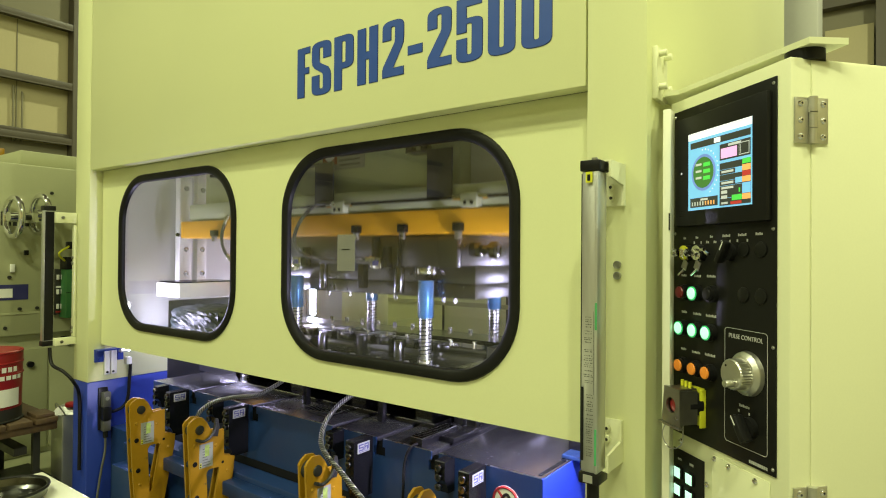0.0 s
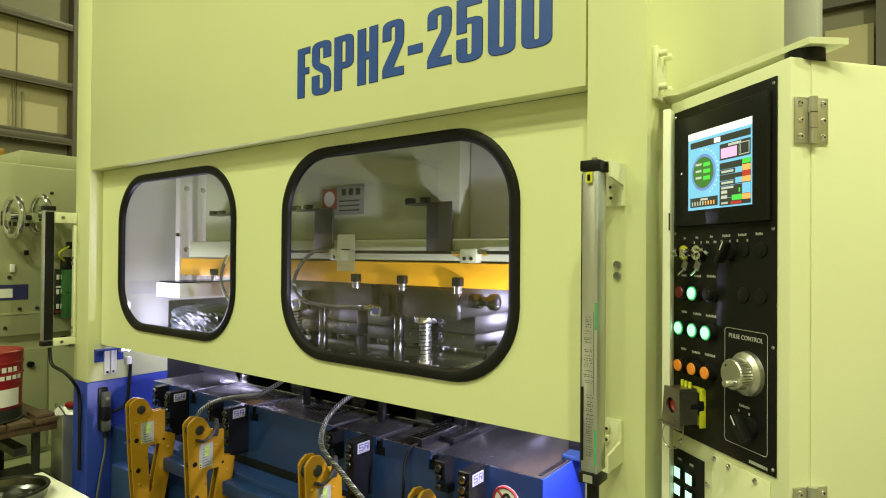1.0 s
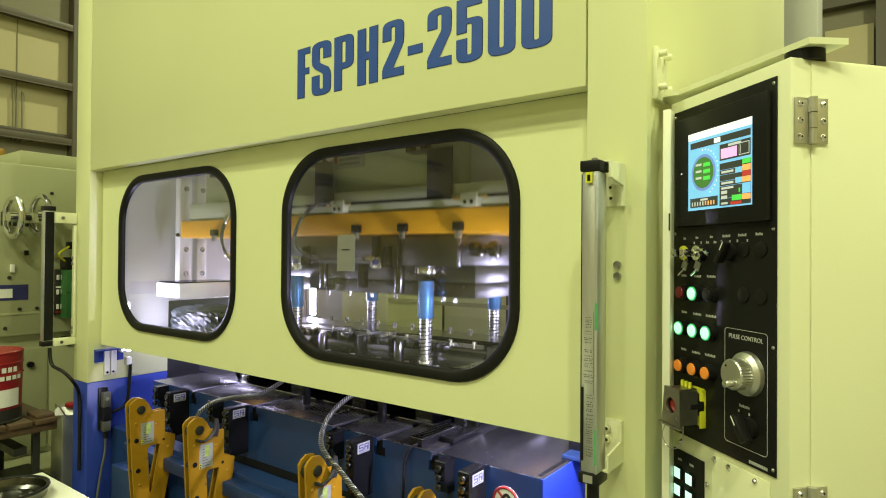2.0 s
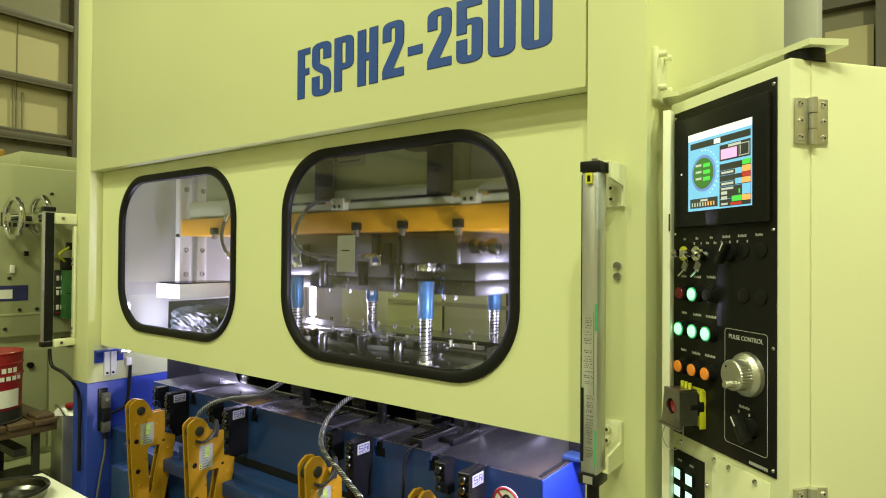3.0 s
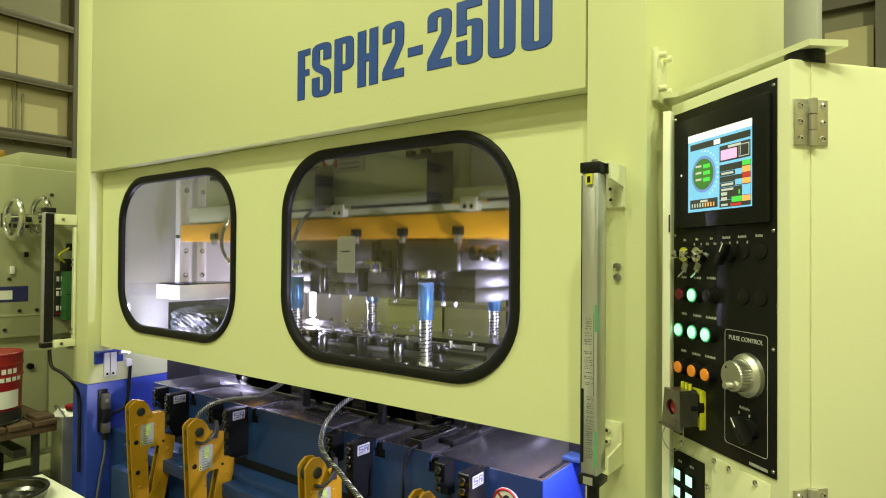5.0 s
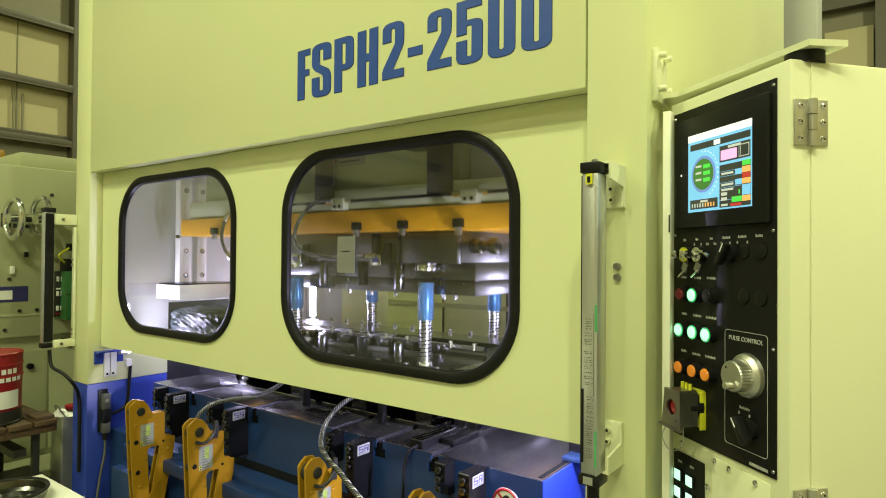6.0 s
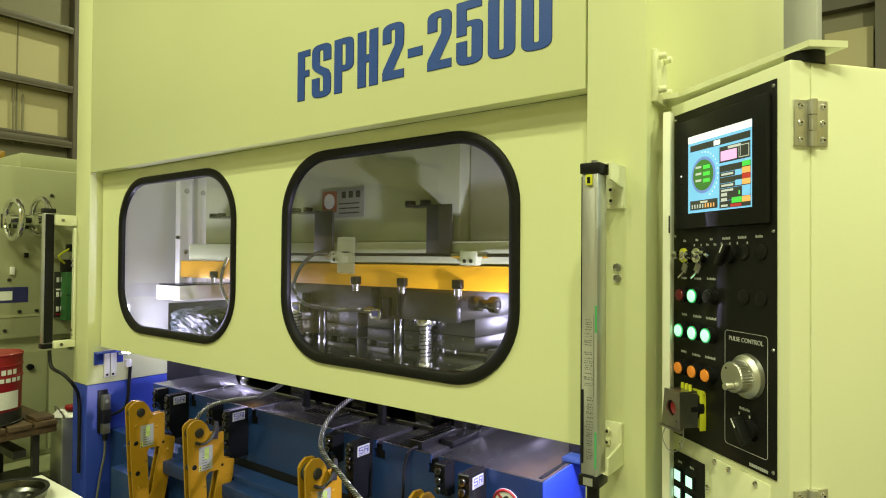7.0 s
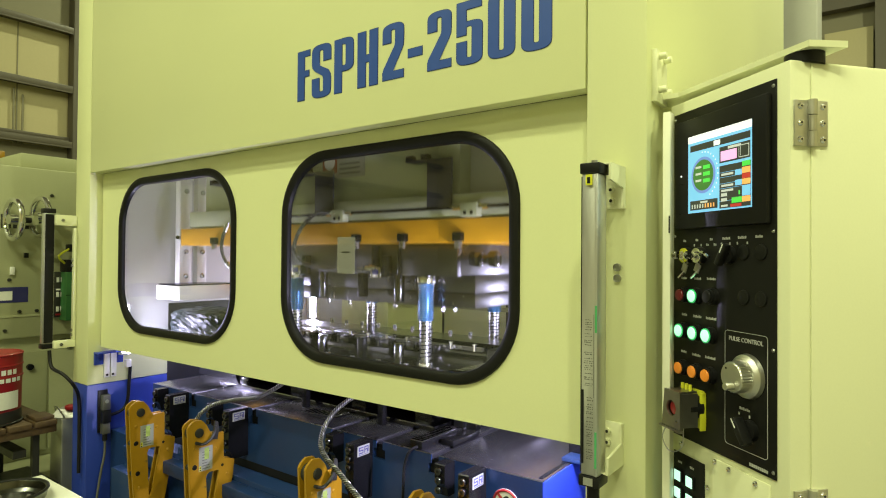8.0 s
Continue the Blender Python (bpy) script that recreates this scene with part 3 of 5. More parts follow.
    for xx, r in ((-1.583, 0.021), (-2.030, 0.018)):
        part("upper_pillar", rods(((xx, 1.845, 1.150), (xx, 1.845, 1.2615), r), seg=28, bevel=0.002), DIE, u, "bright stop pillar")
    part("side_key", B(-1.803, -1.771, 1.83, 1.862, 1.160, 1.2615, bevel=0.002), BLACK_BLOCK, u, "black guide key")
    x = -1.268
    k = part("lifting_pin", rods(((x, 1.90, 1.325), (x + 0.045, 1.90, 1.325), 0.028), ((x + 0.045, 1.90, 1.325), (x + 0.085, 1.90, 1.325), 0.018), ((x + 0.085, 1.90, 1.325), (x + 0.115, 1.90, 1.325), 0.031), bevel=0.004), DIE, u, "turned dark steel lifting pin")
    part("pin_socket", rods(((x + 0.1155, 1.90, 1.325), (x + 0.117, 1.90, 1.325), 0.012), seg=6), BLACK, k)
    for xx in (-1.668, -2.157):
        k = part("sensor_block", B(xx - 0.026, xx + 0.030, 1.79, 1.829, 1.246, 1.290, bevel=0.003), CHROME, u, "bright sensor block")
        part("block_mark", B(xx - 0.014, xx + 0.018, 1.7892, 1.7898, 1.258, 1.280), NAVY, k)
        part("sensor_body", B(xx + 0.031, xx + 0.060, 1.80, 1.829, 1.25, 1.335, bevel=0.003), BLACK_BLOCK, k)
    for xx in (-1.544, -1.684):
        part("front_key", B(xx - 0.008, xx + 0.008, 1.795, 1.8295, 1.255, 1.375, bevel=0.002), BLACK_BLOCK, u)
    for xx in (-1.40, -1.46, -1.58, -1.72, -1.86, -2.0, -2.14, -2.36):
        part("pilot_pin", rods(((xx, 1.98, 1.130 - 0.020), (xx, 1.98, 1.130), 0.008)), STEEL, u)
    for name, path in (("sensor_hose", [(-1.818, 1.735, 1.508), (-1.945, 1.725, 1.512), (-2.042, 1.720, 1.448), (-2.083, 1.720, 1.361), (-2.020, 1.720, 1.300), (-1.895, 1.750, 1.278), (-1.730, 1.780, 1.281), (-1.669, 1.795, 1.285)]),
                       ("end_hose", [(-2.586, 1.730, 1.489), (-2.601, 1.710, 1.425), (-2.610, 1.710, 1.356), (-2.586, 1.720, 1.296), (-2.559, 1.740, 1.263)])):
        k = part(name, S(path, 0.0078, smooth=8), BRAID, s, "steel braided hose")
        tagged(part("wire_braid", braid(bmesh.new(), path, 0.0078, strands=5, pitch=0.03, wire=0.0013, turns=(1,)), BRAID_WIRE, k, "bright wire braid"), kind="stuff")
        for a, b in ((path[0], path[1]), (path[-1], path[-2])):
            way = (Vector(b) - Vector(a)).normalized()
            part("fitting", rods((Vector(a), Vector(a) + way * 0.045, 0.0105), (Vector(a) + way * 0.012, Vector(a) + way * 0.024, 0.0145), seg=12), CHROME, k, "chromed hose fitting")
    for xx, py in ((-1.490, 1.90), (-2.278, 1.90), (-1.490, 2.425), (-2.278, 2.425)):
        part("guide_bush", rods(((xx, py, 1.218 + 0.008), (xx, py, 1.2618), 0.046), seg=32, bevel=0.003), CHROME, u)
    return s


SLIDE = slide()


def ball_cage_post(x, y):
    g = thing("guide_post", "steel guide post with blue ball cage", "guide post", pose(x, y, 1.050), group="guide posts of the die")
    part("post", rods(((0, 0, 0.03), (0, 0, 0.33), 0.0245), seg=32), STEEL, g)
    part("foot_ring", rods(((0, 0, 0.0), (0, 0, 0.03), 0.034), bevel=0.004, seg=32), CHROME, g)
    coil = [Vector((0.0265 * math.cos(k * math.pi / 4), 0.0265 * math.sin(k * math.pi / 4), 0.04 + 0.150 * k / 80)) for k in range(81)]
    part("spring", S(coil, 0.0019, seg=6, smooth=1), BLACK, g, "dark coil spring")
    c = part("ball_cage", rods(((0, 0, 0.195), (0, 0, 0.345), 0.0315), seg=32, bevel=0.002), CAGE, g, "blue ball cage")
    bm = bmesh.new()
    for r in range(16):
        for k in range(18):
            q = 2 * math.pi * (k + 0.5 * (r % 2)) / 18
            bmesh.ops.create_icosphere(bm, subdivisions=1, radius=0.0037, matrix=Matrix.Translation((0.0315 * math.cos(q), 0.0315 * math.sin(q), 0.2015 + 0.0092 * r)))
    part("balls", bm, CHROME, c)
    return g


def lower_die():
    d = thing("lower_die", "dark steel lower die set on the bolster", "die")
    part("riser_plate", B(-2.75, -1.365, 1.80, 2.60, 0.8415, 0.8625, bevel=0.001), DIE, d, "dark riser plate")
    part("riser_edge", B(-2.75, -1.365, 1.797, 1.7995, 0.8590, 0.8630), CHROME, d, "bright metal edge")
    for x in (-2.6, -2.2, -1.8, -1.45):
        part("parallel", B(x - 0.04, x + 0.04, 1.84, 2.55, 0.8630, 0.955), DIE, d)
    part("die_shoe", B(-2.66, -1.22, 1.82, 2.54, 0.9555, 1.049, bevel=0.003), DIE, d, "dark polished die shoe")
    part("die_plate", B(-2.42, -1.245, 1.95, 2.42, 1.0495, 1.105, bevel=0.0015), DIE, d)
    part("die_top", B(-2.40, -1.250, 1.98, 2.38, 1.1055, 1.128, bevel=0.0015), DIE, d)
    for k in range(7):
        x = -2.3 + 0.125 * k
        part("lifter", rods(((x, 1.96, 1.105), (x, 1.96, 1.136), 0.008)), DIE, d)
        part("rail_block", B(x + 0.02, x + 0.08, 1.955, 1.985, 1.1055, 1.138, bevel=0.002), DIE, d)
    for xx, h in ((-1.583, 0.100), (-2.030, 0.100), (-2.36, 0.085)):
        part("stop_pillar", rods(((xx, 1.845, 1.0495), (xx, 1.845, 1.0495 + h), 0.020), seg=28, bevel=0.002), DIE, d, "bright stop pillar")
    for xx in (-1.787, ):
        part("guide_block", B(xx - 0.016, xx + 0.016, 1.83, 1.86, 1.0495, 1.155, bevel=0.002), BLACK_BLOCK, d)
    for k in range(9):
        part("cap_screw", bolt(bmesh.new(), (-2.52 + 0.155 * k, 1.90, 1.0495), (0, 0, 1), 0.012, 0.012), STEEL, d)
    part("strip_rail", B(-2.55, -1.28, 1.99, 2.01, 1.1285, 1.142), STEEL, d)
    part("end_block", B(-1.2195, -1.13, 1.95, 2.40, 0.956, 1.085, bevel=0.003), SHOE, d)
    part("end_step", B(-1.2195, -1.18, 1.93, 2.40, 1.0855, 1.15, bevel=0.003), SHOE, d)
    for z in (1.02, 1.06):
        part("end_groove", B(-1.2190, -1.1295, 1.948, 1.9495, z, z + 0.006), BLACK, d)
    part("strip", B(-2.95, -1.05, 2.10, 2.26, 1.1425, 1.1435), DIE, d, "thin metal strip")
    for k in range(11):
        x = -2.46 + 0.115 * k
        part("strip_guide", rods(((x, 1.985, 1.1285), (x, 1.985, 1.150), 0.0070), ((x, 1.985, 1.150), (x, 1.985, 1.156), 0.010), seg=16), CHROME, d)
        part("strip_guide", rods(((x, 2.30, 1.1285), (x, 2.30, 1.158), 0.010), seg=16), CHROME, d)
    for x in (-2.12, -1.86, -1.66):
        part("die_insert", B(x - 0.05, x + 0.05, 2.02, 2.09, 1.1285, 1.1405, bevel=0.002), STEEL, d)
    return d


lower_die()
for x, y in ((-1.490, 1.90), (-2.278, 1.90), (-1.490, 2.425), (-2.278, 2.425)):
    ball_cage_post(x, y)

# ---- inside the press: lights, gibs, left end ----


def led_bar(x, y, z0, z1, aim_at, watts):
    k = thing("led_work_light", "white LED bar work light on the inner frame", "work light", group="work lights in the press")
    s = 1 if x < -2 else -1
    part("housing", B(min(x, x - 0.03 * s), max(x, x - 0.03 * s), y - 0.022, y + 0.022, z0, z1, bevel=0.003), ALU, k)
    part("diffuser", B(min(x + 0.001 * s, x + 0.008 * s), max(x + 0.001 * s, x + 0.008 * s), y - 0.018, y + 0.018, z0 + 0.01, z1 - 0.01, bevel=0.002), LED, k, "glowing white diffuser")
    data = bpy.data.lights.new("led_light", "AREA")
    data.shape, data.size, data.size_y, data.energy, data.color = "RECTANGLE", 0.03, z1 - z0 - 0.02, watts, (0.68, 0.64, 1.0)
    ob = new("led_light", data)
    ob.matrix_world = look((x + 0.016 * s, y, (z0 + z1) / 2), aim_at)
    ob.visible_camera = True
    return k


LED = glow("led_diffuser", (0.92, 0.90, 1.0), 9)
led_bar(-3.268, 1.57, 0.966, 1.24, (-2.6, 1.95, 1.2), 18)
led_bar(-0.640, 1.58, 1.10, 1.25, (-1.12, 1.78, 0.86), 39)
led_bar(-3.268, 2.86, 1.06, 1.36, (-2.4, 2.3, 1.2), 52)
led_bar(-0.640, 2.86, 1.08, 1.34, (-1.2, 2.2, 1.25), 8)


def gib_rail(y, w):
    g = thing("gib_rail", "white slide gib rail with socket screws", "gib rail", pose(-3.26, y, 1.29), group="slide gib rails")
    part("rail", B(-0.05, 0.0, 0.0, w, 0.0, 0.90, bevel=0.004), WHITE, g)
    for z in (0.09, 0.23, 0.58, 0.75):
        part("screw", bolt(bmesh.new(), (0.0, w / 2, z), (1, 0, 0), 0.015, 0.008), STEEL, g)
    return g


gib_rail(1.865, 0.075)
gib_rail(1.975, 0.060)


def end_block():
    e = thing("white_end_block", "white painted steel block on the side frame", "steel block")
    part("block", B(-3.20, -2.968, 1.70, 2.06, 1.262, 1.338, bevel=0.003), WHITE, e)
    part("top_plate", B(-3.19, -2.98, 1.71, 2.05, 1.3385, 1.345), BLACK_BLOCK, e, "dark top plate")
    part("wall_bracket", B(-3.259, -3.2005, 1.76, 1.86, 1.27, 1.33), STEEL, e)
    part("limit_pin", rods(((-3.262, 1.86, 1.60), (-3.17, 1.80, 1.60), 0.010)), BLACK_BLOCK, e)
    return e


end_block()


def scrap_bag():
    b = thing("wrapped_scrap_bin", "dark bin wrapped in crumpled glossy plastic film", "scrap bin", pose(-2.985, 1.87, 0.8415))
    part("stand", B(-0.10, 0.24, 0.02, 0.14, 0.0, 0.14), BLACK, b, "black stand")
    bm = bmesh.new()
    bmesh.ops.create_cube(bm, size=2)
    bmesh.ops.subdivide_edges(bm, edges=bm.edges[:], cuts=16, use_grid_fill=True)
    for v in bm.verts:
        c = v.co.copy()
        round_ = (abs(c.x) ** 6 + abs(c.y) ** 6 + abs(c.z) ** 6) ** (1 / 6)
        c /= round_
        k = abs(noise.noise(c * 4.2)) * 1.1 + abs(noise.noise(c * 9.5)) * 0.7 - 0.5
        c *= 1 + 0.11 * k
        v.co = Vector((0.07 + c.x * 0.26, 0.03 + c.y * 0.16, 0.255 + c.z * 0.115))
    part("film", bm, BIN, b, "crumpled glossy film", smooth=False)
    return b


scrap_bag()

# ---- light curtains ----


def light_curtain(m, flip):
    """A tall light-curtain post; the lens side faces +x in its own space, or -x when flipped."""
    c = thing("light_curtain", "aluminium safety light curtain with black end caps", "light curtain", m, group="safety light curtains")
    s = -1 if flip else 1
    body = part("profile", B(-0.020, 0.020, -0.024, 0.024, 0.025, 0.700, bevel=0.003), ALU, c)
    part("lens_strip", B(min(0.0202 * s, 0.0225 * s), max(0.0202 * s, 0.0225 * s), -0.021, 0.021, 0.03, 0.695), BLACK, c, "black lens strip")
    part("profile_rib", B(0.0135, 0.0195, -0.0285, -0.0243, 0.026, 0.699, bevel=0.0015), ALU, c)
    for z0, z1 in ((0.0, 0.0245), (0.7005, 0.725)):
        part("end_cap", B(-0.024, 0.024, -0.028, 0.028, z0, z1, bevel=0.003), BLACK, c, "black end cap")
    part("cap_screw", rods(((0, 0, 0.7252), (0, 0, 0.733), 0.007)), STEEL, c)
    return c


lc = light_curtain(pose(-0.534, 1.30, 0.990), True)
rnd = random.Random(5)
bm = bmesh.new()
for z0, z1, lo, hi in ((0.062, 0.20, -0.008, 0.009), (0.225, 0.30, -0.013, 0.008), (0.315, 0.372, -0.012, 0.006)):
    z = z0
    while z < z1:
        x = lo + rnd.uniform(0, 0.003)
        while x < hi - 0.002:
            w = rnd.uniform(0.0012, 0.0032)
            box(bm, x, min(x + w, hi), -0.0250, -0.0246, z, z + rnd.choice((0.0012, 0.0016, 0.0022)))
            x += w + rnd.choice((0.0008, 0.0012, 0.003))
        z += rnd.choice((0.0042, 0.0042, 0.006, 0.009))
box(bm, 0.0095, 0.0102, -0.0250, -0.0246, 0.20, 0.385)
tagged(part("front_printing", bm, DIM_INK, lc), kind="stuff")
part("dark_strip", B(-0.0195, -0.0135, -0.0252, -0.0245, 0.05, 0.215), BLACK, lc, "black strip")
tag = part("yellow_tag", B(-0.009, 0.007, -0.0295, -0.0283, 0.674, 0.698), YELLOW_TAG, lc, "yellow warning tag")
part("tag_mark", B(-0.005, 0.002, -0.0303, -0.0297, 0.678, 0.692), BLACK, tag)
# the soft green reflection on the rail is imitated by two dim glowing strips
for z0, z1 in ((0.045, 0.125), (0.345, 0.405)):
    part("gleam_strip", B(0.0140, 0.0190, -0.0293, -0.0286, z0, z1), GREEN_GLOW, lc, "green gleam on the rail, drawn as a glowing strip")
part("cap_window", B(-0.012, 0.010, -0.0292, -0.0283, 0.004, 0.021), ALU, lc)
part("plug", rods(((0, 0, 0.0), (0, 0, -0.05), 0.014)), BLACK, lc)

light_curtain(pose(-3.500, 1.28, 1.012), False)


def curtain_bracket(label, m, screws, arm_top):
    """A bent plate: its back lies on the column, its side flange carries the curtain by an arm at the top or the foot."""
    b = thing("curtain_bracket", label, "bracket", m, group="light curtain brackets")
    part("plate", B(-0.046, 0.0, -0.0055, 0.0, 0.0, 0.098, bevel=0.0015), CREAM_PALE, b)
    z = [(0.0, 0.0), (-0.014, 0.0), (-0.014, 0.048), (-0.095, 0.060), (-0.095, 0.098), (0.0, 0.098)]
    if not arm_top:
        z = [(y, 0.098 - h) for y, h in z]
    bm = bmesh.new()
    lo, hi = [bm.verts.new((0.0003, y, h)) for y, h in z], [bm.verts.new((0.0058, y, h)) for y, h in z]
    bm.faces.new(lo)
    bm.faces.new(list(reversed(hi)))
    for i in range(6):
        bm.faces.new((lo[i], lo[(i + 1) % 6], hi[(i + 1) % 6], hi[i]))
    part("flange", bm, CREAM_PALE, b, smooth=False)
    part("arm_lip", B(-0.040, 0.0, -0.095, -0.010, 0.094 if arm_top else 0.0, 0.098 if arm_top else 0.004, bevel=0.001), CREAM_PALE, b)
    for x, h in screws:
        part("screw", bolt(bmesh.new(), (x, -0.0055, h), (0, -1, 0), 0.0085, 0.007), CREAM_PALE, b)
        part("screw_socket", rods(((x, -0.0128, h), (x, -0.0134, h), 0.0042), seg=6), DARK, b)
    part("grip_screw", rods(((-0.012, -0.080, 0.080 if arm_top else 0.018), (-0.018, -0.080, 0.080 if arm_top else 0.018), 0.009), seg=18), STEEL, b)
    return b


curtain_bracket("cream steel angle bracket on the column", pose(-0.503, 1.3997, 1.619), [(-0.027, 0.045), (-0.026, 0.019)], True)
curtain_bracket("cream steel angle bracket on the column", pose(-0.506, 1.3997, 1.013), [(-0.031, 0.075), (-0.031, 0.049)], False)


def left_bracket():
    b = thing("curtain_bracket", "long cream bracket rail on the column edge", "bracket", group="light curtain brackets")
    part("rail", B(-3.4765, -3.452, 1.386, 1.3995, 1.052, 1.640, bevel=0.002), CREAM_PALE, b)
    for z0, z1, y in ((1.650, 1.705, 1.30), (1.012, 1.050, 1.30)):
        part("arm", B(-3.486, -3.450, y, 1.3995, z0, z1, bevel=0.002), CREAM_PALE, b)
        part("clamp_screw", rods(((-3.4495, 1.33, (z0 + z1) / 2), (-3.443, 1.33, (z0 + z1) / 2), 0.008), seg=14), STEEL, b)
    for z in (1.47, 1.44, 1.10, 1.075):
        part("screw", bolt(bmesh.new(), (-3.464, 1.386, z), (0, -1, 0), 0.0085, 0.007), STEEL, b)
    return b


left_bracket()

# ---- bolster arms, clamps and hoses ----


def die_arm(m):
    """A yellow hinged arm that carries a die out of the press; its two cheeks lie in the y-z plane."""
    a = thing("yellow_die_carrier", "yellow enamelled hinged die carrier with twin cheeks", "die carrier", m, group="die arms at the bolster")
    prof = [(-0.014, -0.013), (-0.005, 0.0), (0.017, 0.014), (0.048, 0.010), (0.068, -0.012), (0.092, -0.058), (0.146, -0.060), (0.148, -0.165), (0.198, -0.182), (0.194, -0.235), (0.150, -0.460), (0.122, -0.62), (0.030, -0.62), (0.002, -0.30)]
    hole = [(0.069, -0.222), (0.074, -0.212), (0.083, -0.206), (0.120, -0.207), (0.126, -0.212), (0.122, -0.240), (0.090, -0.412), (0.084, -0.418), (0.079, -0.412)]
    for x in (-0.020, 0.012):
        bm = bmesh.new()
        pierced(bm, prof, [hole], x, x + 0.009)
        for v in bm.verts:
            v.co = Vector((v.co.y, v.co.x, v.co.z))
        part("cheek", bm, YELLOW, a, smooth=False)
    part("ledge", B(-0.0105, 0.0115, 0.100, 0.144, -0.075, -0.062, bevel=0.002), YELLOW, a)
    for x in (-0.016, 0.016):
        part("bright_lip", B(x - 0.004, x + 0.004, 0.100, 0.146, -0.0595, -0.0565, bevel=0.001), YELLOW, a)
    part("roller", rods(((-0.0105, 0.022, -0.034), (0.0115, 0.022, -0.034), 0.030)), DARK, a, "dark roller between the cheeks")
    part("pivot", rods(((-0.024, 0.036, -0.038), (0.0265, 0.036, -0.038), 0.0185), bevel=0.003), DARK, a, "dark pivot pin")
    for y, z in ((0.018, -0.171), (0.027, -0.306), (0.034, -0.45)):
        part("pin", rods(((-0.023, y, z), (0.0228, y, z), 0.0105), bevel=0.002), BLACK, a, "black socket pin")
        part("spacer", rods(((-0.0105, y - 0.008, z), (0.0115, y - 0.008, z), 0.013)), DARK, a)
    part("pin_hole", rods(((0.0205, 0.142, -0.193), (0.0214, 0.142, -0.193), 0.006), seg=14), BLACK, a)
    for y, z in ((0.016, -0.096), (0.109, -0.116), (0.035, -0.37), (0.164, -0.233)):
        part("rivet", rods(((0.021, y, z), (0.0235, y, z), 0.0068, 0.004), seg=14), YELLOW, a)
    lab = part("instruction_label", B(0.0212, 0.0218, 0.036, 0.096, -0.194, -0.098), PAPER_GREY, a, "white instruction label with green marks")
    part("caution_mark", B(0.0219, 0.0223, 0.038, 0.046, -0.192, -0.172), YELLOW_TAG, lab)
    for z in (-0.189, -0.179):
        part("caution_sign", B(0.0224, 0.0227, 0.0395, 0.0445, z - 0.002, z + 0.003), BLACK, lab)
    bm = bmesh.new()
    for k in range(7):
        box(bm, 0.0219, 0.0222, 0.050, 0.050 + 0.040 * random.uniform(0.3, 1), -0.186 + 0.011 * k, -0.1835 + 0.011 * k)
    part("printed_bars", bm, DIM_INK, lab)
    part("green_patch", B(0.0219, 0.0223, 0.060, 0.080, -0.150, -0.104), YELLOW_GREEN, lab)
    return a


YELLOW_GREEN = material("lime_print", (0.36, 0.48, 0.10), 0.5, vary=0.25, scale=60)
ARMS = ((-2.690, 1.318, 0.836), (-2.226, 1.318, 0.829), (-1.532, 1.318, 0.820), (-1.068, 1.318, 0.818))
first = die_arm(pose(*ARMS[0]))
for place in ARMS[1:]:
    copy_thing(first, pose(*place))


def arm_latch(m):
    """A dark spring latch that hangs on the pivot of an arm."""
    k = thing("arm_latch", "dark steel spring latch hooked on the carrier pivot", "latch", m, group="latches on the die carriers")
    part("hook", S([(0.0, -0.022, -0.030), (0.002, 0.010, -0.042), (0.003, 0.040, -0.030), (0.003, 0.058, -0.004), (0.003, 0.062, 0.022)], 0.006, seg=8), DARK, k)
    bm = bmesh.new()
    slab(bm, [(0.046, -0.030), (0.070, -0.036), (0.078, 0.0), (0.072, 0.036), (0.060, 0.040), (0.052, 0.0)], -0.002, 0.005)
    for v in bm.verts:
        v.co = Vector((v.co.y, v.co.x, v.co.z))
    part("tongue", bm, DARK, k, smooth=False)


for x, y, z in ARMS[1:3]:
    arm_latch(pose(x + 0.034, y + 0.036, z - 0.040))


